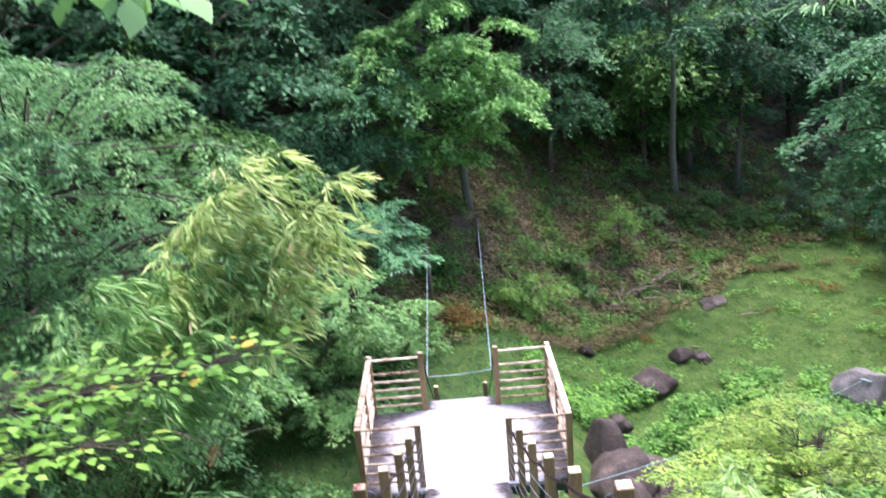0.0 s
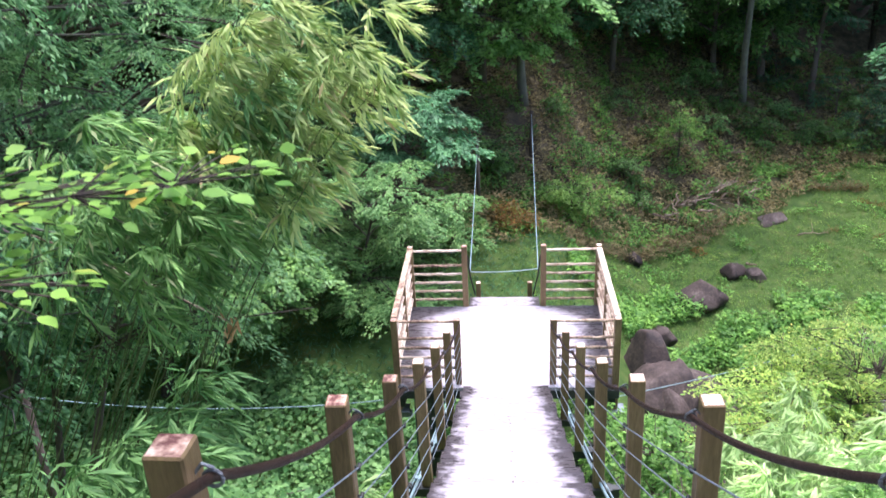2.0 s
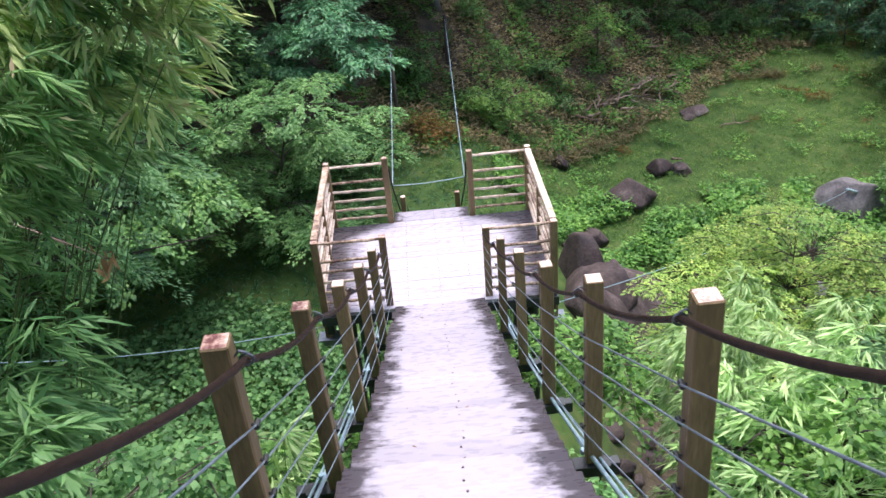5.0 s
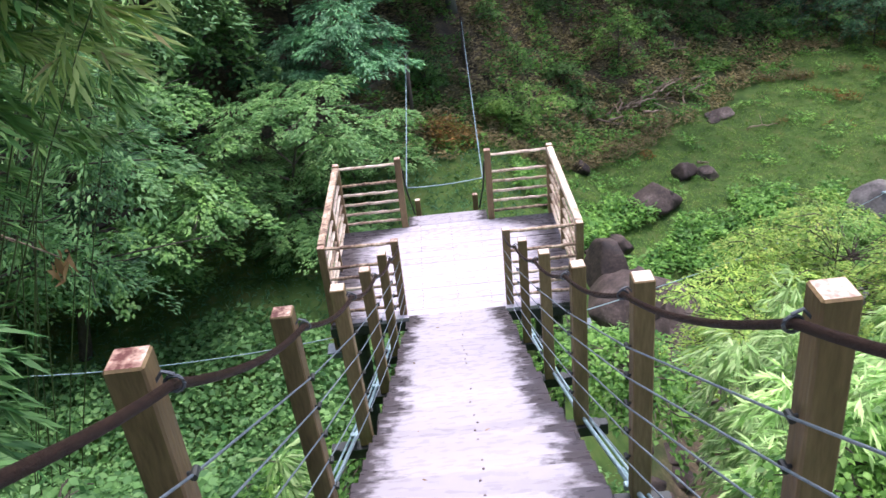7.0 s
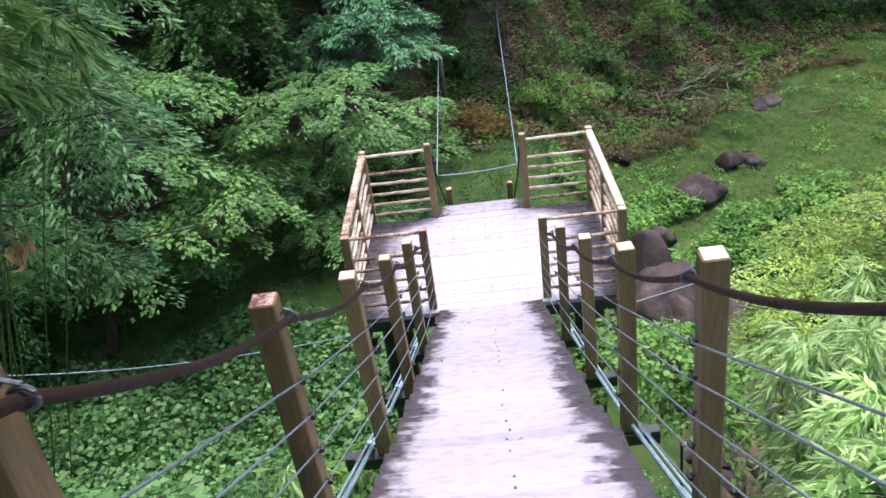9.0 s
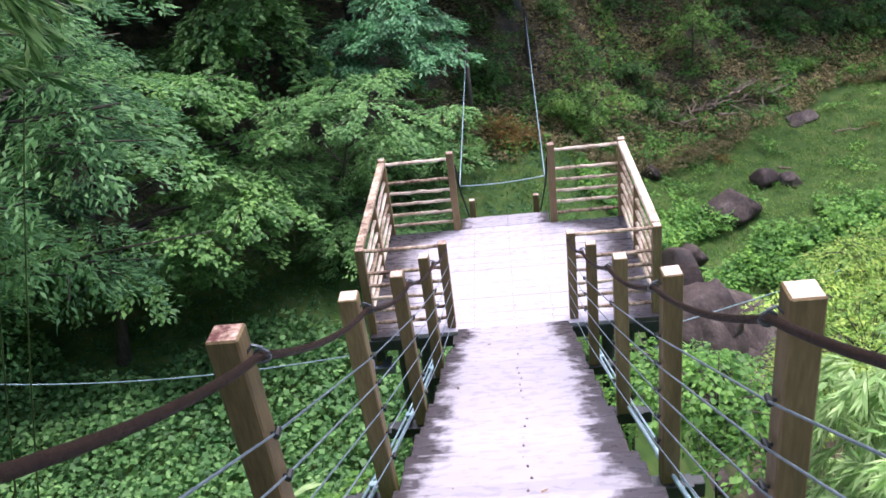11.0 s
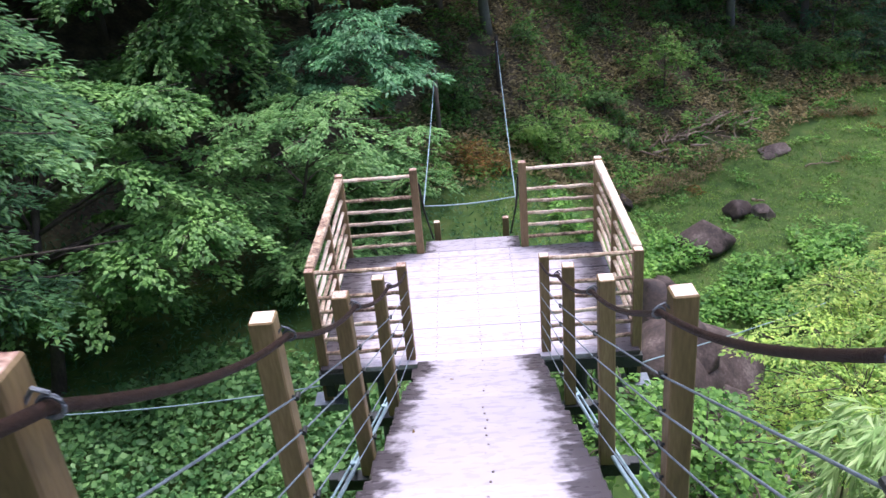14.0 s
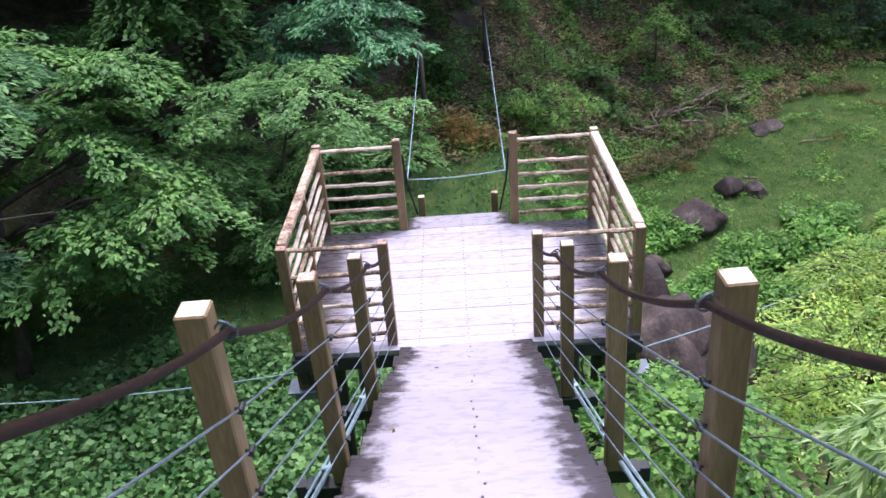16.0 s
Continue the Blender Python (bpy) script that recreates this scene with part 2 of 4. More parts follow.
def box(bm, size, m=None, bevel=0.006):
    r = bmesh.ops.create_cube(bm, size=1, matrix=Matrix.Diagonal((*size, 1)))
    vs = r["verts"]
    if bevel:
        es = list({e for v in vs for e in v.link_edges})
        out = bmesh.ops.bevel(bm, geom=es, offset=bevel, segments=1, affect="EDGES")
        vs = list({v for f in out["faces"] for v in f.verts} | {v for v in vs if v.is_valid})
    if m is not None:
        bmesh.ops.transform(bm, matrix=m, verts=vs)
    return bm


def tube(bm, pts, r, seg=8, caps=True):
    """A swept round bar; r is one radius or one for each point."""
    pts = [Vector(p) for p in pts]
    rs = r if isinstance(r, (list, tuple)) else [r] * len(pts)
    rings = []
    for i, p in enumerate(pts):
        d = (pts[min(i + 1, len(pts) - 1)] - pts[max(i - 1, 0)]).normalized()
        a = d.cross(Vector((0.13, 0.21, 1)) if abs(d.z) < 0.95 else Vector((1, 0.1, 0))).normalized()
        b = d.cross(a)
        rings.append([bm.verts.new(p + float(rs[i]) * (math.cos(k * math.tau / seg) * a + math.sin(k * math.tau / seg) * b)) for k in range(seg)])
    for u, v in zip(rings, rings[1:]):
        for k in range(seg):
            bm.faces.new((u[k], u[(k + 1) % seg], v[(k + 1) % seg], v[k]))
    if caps:
        bm.faces.new(rings[0][::-1])
        bm.faces.new(rings[-1])
    return bm


def bez(a, b, sag, n=8):
    """Points of a line that hangs by sag between a and b."""
    a, b = Vector(a), Vector(b)
    return [a.lerp(b, i / n) - Vector((0, 0, sag * 4 * (i / n) * (1 - i / n))) for i in range(n + 1)]


def leaves(name, pos, axis, up, length, width, material, parent=None, label="", kink=0.0, full=False):
    """Many leaves as one mesh: each a folded kite along its axis. pos, axis, up: n x 3 arrays; length, width: arrays."""
    pos, axis, up = np.asarray(pos, float), np.asarray(axis, float), np.asarray(up, float)
    n = len(pos)
    axis /= np.linalg.norm(axis, axis=1)[:, None] + 1e-9
    side = np.cross(axis, up)
    side /= np.linalg.norm(side, axis=1)[:, None] + 1e-9
    nrm = np.cross(side, axis)
    L, W = np.broadcast_to(length, n)[:, None], np.broadcast_to(width, n)[:, None]
    rim = ((0, 0, 0), (0.22, 0.38, 0.7), (0.55, 0.5, 0.8), (0.82, 0.22, 0.1), (1, 0, -1), (0.82, -0.22, 0.1), (0.55, -0.5, 0.8), (0.22, -0.38, 0.7)) if full else ((0, 0, 0), (0.42, 0.5, 1), (1, 0, -1), (0.42, -0.5, 1))
    v = np.stack([pos + axis * L * a + side * W * b + nrm * L * kink * c for a, b, c in rim], 1)
    return raw(name, v.reshape(-1, 3), np.arange(len(rim) * n).reshape(-1, len(rim)), material, parent, label)


def raw(name, v, f, material, parent=None, label="", smooth=False):
    me = bpy.data.meshes.new(name)
    v, f = np.asarray(v, np.float32), np.asarray(f, np.int32)
    k = f.shape[1]
    me.vertices.add(len(v))
    me.vertices.foreach_set("co", v.ravel())
    me.loops.add(f.size)
    me.loops.foreach_set("vertex_index", f.ravel())
    me.polygons.add(len(f))
    me.polygons.foreach_set("loop_start", np.arange(0, f.size, k, dtype=np.int32))
    me.polygons.foreach_set("loop_total", np.full(len(f), k, np.int32))
    me.update(calc_edges=True)
    if smooth:
        me.polygons.foreach_set("use_smooth", np.ones(len(f), bool))
    me.materials.append(material)
    ob = new(name, me)
    ob.parent = parent
    if label:
        tagged(ob, label)
    return ob


# ---- ground ----
def smooth(a, b, x):
    t = min(max((x - a) / (b - a), 0.0), 1.0)
    return t * t * (3 - 2 * t)


# positions in the valley are given on a plan whose depth unit is DEPTH metres and which rises by RISE for each unit
DEPTH, RISE = 0.855, 0.076


def ground_z(x, y):
    """Height of the ground: the near hillside, the hollow with the stream, the meadow and the far bank."""
    y = y / DEPTH
    d = max((y - 0.8 * x - 16.0) / 1.28, 0)
    s = smooth(0.5, 5.5, x)
    z = -4.6 * (1 - s) - 6.9 * s + 0.42 * d * (0.6 + 0.4 * smooth(0, 6, d)) + 0.35 * max(-x - 9, 0) + 0.2 * max(x - 20, 0)
    z -= 1.0 * math.exp(-(((x - 4.4 - 0.25 * (y - 2)) / 1.8) ** 2)) * (1 - smooth(9, 14, y))
    z += min(1.17 * max(-4.5 - y, 0), 13.8)
    z += 0.22 * noise.noise((x * 0.35, y * 0.35, 0)) + 0.08 * noise.noise((x * 1.3, y * 1.3, 4))
    return z + RISE * y


def on(x, y, dz=0.0):
    """A place on the ground, from the plan."""
    return (x, DEPTH * y, ground_z(x, DEPTH * y) + dz)


def spot(x, y, z):
    """A place in the air, from the plan."""
    return (x, DEPTH * y, z + RISE * y)


def make_ground():
    xs = np.concatenate([np.linspace(-400, -40, 10), np.linspace(-36, 44, 161), np.linspace(50, 400, 10)])
    ys = np.concatenate([np.linspace(-300, -34, 8), np.linspace(-30, 62, 185), np.linspace(66, 500, 12)])
    v = np.array([(x, y, ground_z(x, y)) for y in ys for x in xs])
    nx = len(xs)
    i = np.arange(nx * (len(ys) - 1)).reshape(-1, nx)[:, :-1].ravel()
    f = np.stack([i, i + 1, i + nx + 1, i + nx], 1)
    m = surface("ground_soil", [(0.36, (0.03, 0.026, 0.017)), (0.5, (0.085, 0.068, 0.04)), (0.64, (0.17, 0.135, 0.085))], (2.5, 2.5, 2.5), (0.85, 1.0), 0.7, 30, spread=0)
    n, l = m.node_tree.nodes, m.node_tree.links
    b = n["Principled BSDF"]
    old = b.inputs["Base Color"].links[0].from_socket
    geo, sep = n.new("ShaderNodeNewGeometry"), n.new("ShaderNodeSeparateXYZ")
    l.new(geo.outputs["Position"], sep.inputs[0])
    nz = n.new("ShaderNodeTexNoise")
    nz.inputs["Scale"].default_value, nz.inputs["Detail"].default_value = 0.35, 6
    l.new(geo.outputs["Position"], nz.inputs[0])
    grass = ramp(n, [(0.3, (0.025, 0.065, 0.010)), (0.5, (0.055, 0.115, 0.02)), (0.75, (0.11, 0.14, 0.04))])
    fine = n.new("ShaderNodeTexNoise")
    fine.inputs["Scale"].default_value, fine.inputs["Detail"].default_value = 2.5, 8
    l.new(geo.outputs["Position"], fine.inputs[0])
    l.new(fine.outputs[0], grass.inputs[0])
    # grass ends raggedly at the foot of the bank
    edge = n.new("ShaderNodeMath")
    edge.operation = "MULTIPLY_ADD"
    edge.inputs[1].default_value = 10.1
    l.new(nz.outputs[0], edge.inputs[0])
    sub = n.new("ShaderNodeMath")
    sub.operation = "MULTIPLY_ADD"
    sub.inputs[1].default_value = -0.674
    l.new(sep.outputs[0], sub.inputs[0])
    l.new(sep.outputs[1], sub.inputs[2])
    l.new(sub.outputs[0], edge.inputs[2])
    mr = n.new("ShaderNodeMapRange")
    mr.inputs[1].default_value, mr.inputs[2].default_value = 21.5, 18.5
    l.new(edge.outputs[0], mr.inputs[0])
    # bare dark gravel along the stream
    line, away, bed, end, keep = (n.new("ShaderNodeMath"), n.new("ShaderNodeMath"), n.new("ShaderNodeMapRange"), n.new("ShaderNodeMapRange"), n.new("ShaderNodeMath"))
    line.operation, away.operation, keep.operation = "MULTIPLY_ADD", "SUBTRACT", "MULTIPLY"
    line.inputs[1].default_value = -0.292
    l.new(sep.outputs[1], line.inputs[0])
    l.new(sep.outputs[0], line.inputs[2])
    l.new(line.outputs[0], away.inputs[0])
    away.inputs[1].default_value = 3.9
    gap = n.new("ShaderNodeMath")
    gap.operation = "ABSOLUTE"
    l.new(away.outputs[0], gap.inputs[0])
    bed.inputs[1].default_value, bed.inputs[2].default_value = 0.7, 1.7
    l.new(gap.outputs[0], bed.inputs[0])
    end.inputs[1].default_value, end.inputs[2].default_value = 8.2, 10.2
    l.new(sep.outputs[1], end.inputs[0])
    most = n.new("ShaderNodeMath")
    most.operation = "MAXIMUM"
    l.new(bed.outputs[0], most.inputs[0])
    l.new(end.outputs[0], most.inputs[1])
    l.new(most.outputs[0], keep.inputs[0])
    l.new(mr.outputs[0], keep.inputs[1])
    mx = n.new("ShaderNodeMix")
    mx.data_type = "RGBA"
    l.new(keep.outputs[0], mx.inputs[0])
    l.new(old, mx.inputs[6])
    l.new(grass.outputs[0], mx.inputs[7])
    l.new(mx.outputs[2], b.inputs["Base Color"])
    ob = raw("ground", v, f, m, smooth=True)
    tagged(ob, "grassy valley floor rising into a brown wooded bank", "ground", kind="structure")


make_ground()

# ---- suspension bridge ----
POST_Y = [1.5, 0.0, -1.627, -3.21, -4.70, -6.19, -7.635, -9.17, -10.66, -12.10, -13.50]
POST_Z = [1.1, 1.1, 1.825, 2.56, 3.30, 4.096, 4.92, 5.853, 6.80, 7.77, 8.76]
CX, HALF = 0.015, 0.720
DROP = 1.15


def top_z(y):
    """Height of the post tops along the bridge, a smooth sagging line."""
    k = max(i for i in range(len(POST_Y)) if POST_Y[i] >= y - 1e-9 or i == 0)
    k = min(max(k, 1), len(POST_Y) - 3)
    y0, y1 = POST_Y[k], POST_Y[k + 1]
    t = (y - y0) / (y1 - y0)
    z0, z1 = POST_Z[k], POST_Z[k + 1]
    m0 = (z1 - POST_Z[k - 1]) / (y1 - POST_Y[k - 1]) if k > 1 else -0.40
    m1 = (POST_Z[k + 2] - z0) / (POST_Y[k + 2] - y0)
    h = y1 - y0
    return (2 * t**3 - 3 * t**2 + 1) * z0 + (t**3 - 2 * t**2 + t) * h * m0 + (-2 * t**3 + 3 * t**2) * z1 + (t**3 - t**2) * h * m1


def make_deck():
    deck = empty("bridge_deck", "narrow footbridge deck of weathered wet grey planks", "bridge deck", kind="structure")
    rng = random.Random(4)
    meshes = []
    for i in range(9):
        bm = bmesh.new()
        box(bm, (1.25 + 0.06 * rng.random(), 0.215, 0.05), bevel=0.007)
        for v in bm.verts:
            v.co.z += 0.002 * math.sin(v.co.x * 7 + i)
            v.co.y += 0.004 * math.sin(v.co.x * 13 + 2 * i)
        me = bpy.data.meshes.new("plank")
        bm.to_mesh(me)
        bm.free()
        me.materials.append(DECK)
        meshes.append(me)
    bm = bmesh.new()
    bmesh.ops.create_cone(bm, cap_ends=True, segments=6, radius1=0.009, radius2=0.007, depth=0.008)
    nail = bpy.data.meshes.new("nail")
    bm.to_mesh(nail)
    bm.free()
    nail.materials.append(NAIL)
    y = -0.22
    while y > -13.3:
        z = top_z(y) - DROP
        slope = math.degrees(math.atan((top_z(y + 0.1) - top_z(y - 0.1)) / 0.2))
        p = share("plank", rng.choice(meshes), deck, pose(CX + rng.uniform(-0.02, 0.02), y, z - 0.02, slope * rng.uniform(0.26, 0.5), rng.uniform(-0.35, 0.35), rng.uniform(-0.7, 0.7)))
        share("nail", nail, p, pose(0.04 + rng.uniform(-0.008, 0.008), rng.uniform(-0.02, 0.02), 0.0285))
        y -= 0.195
    for s in (-1, 1):
        bm = bmesh.new()
        pts = [(CX + 0.45 * s, yy, top_z(yy) - DROP - 0.14) for yy in np.linspace(0.0, -13.42, 40)]
        tube(bm, pts, 0.045, 4)
        part("stringer", bm, STEEL, deck, "dark steel stringer below the planks")
    for py in POST_Y[2:]:
        bm = bmesh.new()
        z = top_z(py) - DROP
        box(bm, (1.95, 0.07, 0.10), pose(CX, py + 0.02, z - 0.215, 0, 0, 0), 0.004)
        for s in (-1, 1):
            box(bm, (0.22, 0.10, 0.012), pose(CX + s * 0.80, py, z - 0.155), 0.002)
        part("crossbeam", bm, STEEL, deck, "dark steel cross beam carrying two posts")


make_deck()


def post_mesh(size, height, wood=WOOD):
    """Square post with chamfered top, its origin at the middle of the top."""
    bm = bmesh.new()
    box(bm, (size, size, height), pose(0, 0, -height / 2), 0.006)
    for f in bm.faces:
        if f.normal.z > 0.9:
            f.material_index = 1
    me = bpy.data.meshes.new("post")
    bm.to_mesh(me)
    bm.free()
    me.materials.append(wood)
    me.materials.append(POSTCAP)
    return me


def post_x(s, y):
    """The bridge widens a little towards its upper end."""
    return CX + s * HALF + (0.012 * -y + 0.03 * (y < -7) if s > 0 else 0.003 * y)


def make_railings():
    me = post_mesh(0.093, 1.29)
    rng = random.Random(9)
    bm = bmesh.new()
    ring = [(0.0225 * math.cos(a), 0, 0.0225 * math.sin(a)) for a in np.linspace(0, math.tau, 13)]
    tube(bm, ring, 0.0048, 6, caps=False)
    tube(bm, [(0.05, 0, 0.0), (0.02, 0.0, 0.038), (-0.006, 0, 0.026)], 0.0048, 6)
    shackle = bpy.data.meshes.new("shackle")
    bm.to_mesh(shackle)
    bm.free()
    shackle.materials.append(SHACKLE)
    bm = bmesh.new()
    tube(bm, [(0, -0.018, 0), (0, 0.018, 0)], 0.011, 8)
    tube(bm, [(0, 0, 0), (0.03, 0, 0)], 0.006, 6)
    clip = bpy.data.meshes.new("wire_clip")
    bm.to_mesh(clip)
    bm.free()
    clip.materials.append(STEEL)
    for s in (-1, 1):
        rail = empty("bridge_railing", "timber posts joined by a brown rope handrail and thin steel wires", "railing", "bridge railings")
        for y, z in zip(POST_Y[2:], POST_Z[2:]):
            p = share("post", me, rail, pose(post_x(s, y), y, z, rng.uniform(-1, 1), rng.uniform(-1.0, 1.0), rng.uniform(-3, 3)))
            flip = Matrix.Diagonal((s, 1, 1, 1))
            share("shackle", shackle, p, pose(-s * 0.085, 0, -0.085) @ flip)
            for k in range(5):
                share("wire_clip", clip, p, pose(-s * 0.066, 0, -0.36 - 0.165 * k) @ flip)
        bm = bmesh.new()
        pts = []
        ends = list(zip(POST_Y[1:], POST_Z[1:]))
        for i, ((ya, za), (yb, zb)) in enumerate(zip(ends, ends[1:])):
            xa = post_x(s, ya) - s * 0.075 if i else CX + s * (HALF - 0.05)
            seg = bez((xa - s * 0.005, ya, za - 0.085), (post_x(s, yb) - s * 0.08, yb, zb - 0.085), 0.055, 10)
            pts += seg if not pts else seg[1:]
        tube(bm, pts, 0.0135, 10)
        part("handrail_rope", bm, ROPE, rail, "thick dark brown wrapped rope", smooth=True)
        for k in range(5):
            bm = bmesh.new()
            pts = [(CX + s * (HALF - 0.06), 0.0, 1.1 - 0.30 - 0.165 * k)] + [(post_x(s, y) - s * 0.066, y, z - 0.36 - 0.165 * k) for y, z in zip(POST_Y[2:], POST_Z[2:])]
            tube(bm, pts, 0.0043, 6)
            part("wire", bm, WIRE, rail, "thin blue-grey steel wire", smooth=True)
    for s in (-1, 1):
        cable = empty("main_cable", "pale blue-green main cable with clamped turnbuckles beside the deck", "cable", "bridge cables")
        bm = bmesh.new()
        pts = [(CX + s * 0.80, y, top_z(y) - DROP - 0.10) for y in np.linspace(-0.6, -13.42, 40)]
        tube(bm, pts, 0.014, 8)
        pts = [(CX + s * 0.845, y, top_z(y) - DROP - 0.11) for y in np.linspace(-0.6, -13.42, 40)]
        tube(bm, pts, 0.009, 8)
        part("rope", bm, TEAL, cable, smooth=True)
        for y in POST_Y[2:]:
            bm = bmesh.new()
            a, b = (Vector((CX + s * 0.80, v, top_z(v) - DROP - 0.10)) for v in (y + 0.10, y + 0.35))
            tube(bm, [a, a.lerp(b, 0.02), b], 0.021, 8)
            box(bm, (0.09, 0.04, 0.04), Matrix.Translation(a), 0.006)
            part("turnbuckle", bm, TEAL, cable)


make_railings()

# ---- landing platform ----
PW, PD = 1.62, 2.50


GUY_LEFT, GUY_RIGHT = spot(-7.9, 0.6, -0.62), on(12.2, 13.2, 0.9)


def make_platform():
    rng = random.Random(12)
    deck = empty("platform_deck", "square timber landing of wet pale boards with dark edges", "platform", kind="structure")
    n = 17
    w = (PD + 0.42) / n
    bm = bmesh.new()
    bmesh.ops.create_cone(bm, cap_ends=True, segments=6, radius1=0.007, radius2=0.006, depth=0.005)
    nail = bpy.data.meshes.new("nail")
    bm.to_mesh(nail)
    bm.free()
    nail.materials.append(NAIL)
    boards = {}
    for i in range(n):
        y = -0.12 + w * (i + 0.5)
        half = PW + 0.02 if y < PD + 0.02 else 0.62
        if half not in boards:
            boards[half] = []
            for k in range(4):
                bm = bmesh.new()
                box(bm, (2 * half, w - 0.004, 0.05), bevel=0.002)
                for v in bm.verts:
                    v.co.z += 0.003 * math.sin(v.co.x * 5 + k * 2)
                me = bpy.data.meshes.new("plank")
                bm.to_mesh(me)
                bm.free()
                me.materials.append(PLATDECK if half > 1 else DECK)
                boards[half].append(me)
        p = share("plank", rng.choice(boards[half]), deck, pose(CX, y, -0.025 + rng.uniform(-0.002, 0.002), 0, 0, rng.uniform(-0.12, 0.12)))
        for x in (-0.44, 0.03, 0.47):
            for dy in (-w * 0.25, w * 0.25):
                share("nail", nail, p, pose(x + rng.uniform(-0.008, 0.008), dy, 0.027))
    for y in (-0.08, 0.75, 1.6, PD - 0.05):
        bm = bmesh.new()
        box(bm, (2 * PW + 0.1, 0.09, 0.14), pose(CX, y, -0.125), 0.004)
        part("joist", bm, STEEL, deck, "dark joist below the boards")
    for x in (-PW + 0.05, -0.6, 0.6, PW - 0.05):
        bm = bmesh.new()
        box(bm, (0.10, PD + 0.2, 0.16), pose(CX + x, PD / 2, -0.28), 0.004)
        part("beam", bm, STEEL, deck, "dark beam below the joists")
    bm = bmesh.new()
    for x in (-1, 1):
        for y in (0.0, PD):
            z = -0.45
            box(bm, (0.30, 0.24, 0.02), pose(CX + x * PW, y, z), 0.002)
            box(bm, (0.28, 0.10, 0.08), pose(CX + x * (PW - 0.05), y - 0.04, z - 0.06), 0.002)
    part("bracket", bm, GALV, deck, "steel brackets under the corner posts")
    for x in (-1.35, 1.35):
        for y in (0.35, 2.2):
            bm = bmesh.new()
            g = ground_z(CX + x, y)
            tube(bm, [(CX + x, y, g - 0.3), (CX + x, y, -0.30)], 0.09, 12)
            part("leg", bm, STEEL, deck, "dark steel leg")
    long_post, short_post = post_mesh(0.095, 1.56, PLATWOOD), post_mesh(0.095, 1.10, PLATWOOD)
    slat = []
    for length in (0.93, PD - 0.09):
        group = []
        for k in range(3):
            bm = bmesh.new()
            ns = 9
            pts = [(length * (j / ns - 0.5), 0.004 * math.sin(j * 1.7 + k), 0.004 * math.sin(j * 2.3 + 2 * k)) for j in range(ns + 1)]
            tube(bm, pts, [0.0225 + 0.004 * math.sin(j * 2.9 + k) for j in range(ns + 1)], 7)
            me = bpy.data.meshes.new("rail")
            bm.to_mesh(me)
            bm.free()
            me.materials.append(RAILWOOD)
            group.append(me)
        slat.append(group)
    bm = bmesh.new()
    box(bm, (PD - 0.095, 0.095, 0.07), bevel=0.012)
    top = bpy.data.meshes.new("top_rail")
    bm.to_mesh(top)
    bm.free()
    top.materials.append(RAILWOOD)
    heights = (1.02, 0.78, 0.615, 0.45, 0.285, 0.12)
    for s in (-1, 1):
        fence = empty("platform_fence", "pale peeling timber fence round one side of the landing", "fence", "platform fences")
        xo, xi = CX + s * PW, CX + s * 0.70
        share("post", long_post, fence, pose(xo, 0.0, 1.10, 0, 0, 1))
        share("post", long_post, fence, pose(xo, PD, 1.14, 0, 0, -1))
        share("post", short_post, fence, pose(xi, 0.0, 1.10))
        share("post", short_post, fence, pose(xi - s * 0.02, PD - 0.02, 1.16) @ Matrix.Diagonal((1, 1, 1.055, 1)))
        share("post", short_post, fence, pose(xo, PD * 0.52, 1.0) @ Matrix.Diagonal((0.7, 0.7, 1.32, 1)))
        share("top_rail", top, fence, pose(xo, PD / 2, 1.085, 0, 0, 90))
        for k, h in enumerate(heights):
            mid = (xo + xi) / 2
            for y in (0.0, PD):
                share("rail", slat[0][(k + (y > 1)) % 3], fence, pose(mid, y, h + (0.04 if k == 0 else 0), 40 * k, rng.uniform(-0.6, 0.6), 0))
            if k:
                share("rail", slat[1][k % 3], fence, pose(xo, PD / 2, h + 0.03, 50 * k, rng.uniform(-0.4, 0.4), 90))
    # the gate side: rope barrier, black pipes, stub posts and the cables going on across the valley
    stub = post_mesh(0.085, 0.55)
    for s in (-1, 1):
        tagged(share("stub_post", stub, None, pose(CX + s * 0.47, PD + 0.62, 0.14)), "short brown timber post beyond the landing edge", "post", "stub posts")
        g = empty("gate_brace", "black pipe brace beside the landing opening", "brace", "gate braces")
        bm = bmesh.new()
        tube(bm, [(CX + s * 0.63, PD + 0.03, 0.95), (CX + s * 0.60, PD + 0.25, 0.45), (CX + s * 0.52, PD + 0.34, 0.02)], 0.014, 8)
        part("pipe", bm, BLACK, g, smooth=True)
        bm = bmesh.new()
        box(bm, (0.07, 0.07, 0.70), pose(CX + s * 0.69, PD + 0.15, 0.35), 0.006)
        part("block", bm, WOOD, g)
        c = empty("valley_cable", "pale steel cable running on across the valley", "cable", "valley cables")
        bm = bmesh.new()
        a = Vector((CX + s * 0.60, PD + 0.2, 0.56))
        b = Vector(spot(1.05, 20.5, -2.15) if s > 0 else spot(-0.75, 17.3, -2.05))
        tube(bm, bez(a, b, 0.05, 10), 0.0085, 6)
        part("rope", bm, TEAL, c, smooth=True)
        bm = bmesh.new()
        gz = ground_z(b.x, b.y)
        tube(bm, [(b.x, b.y + 0.04, gz - 0.3), (b.x, b.y + 0.04, b.z + 0.12)], [0.07, 0.055], 8)
        part("anchor_post", bm, BARK, c, "dark anchor post", smooth=True)
    r = empty("rope_barrier", "pale rope tied across the landing opening", "rope")
    bm = bmesh.new()
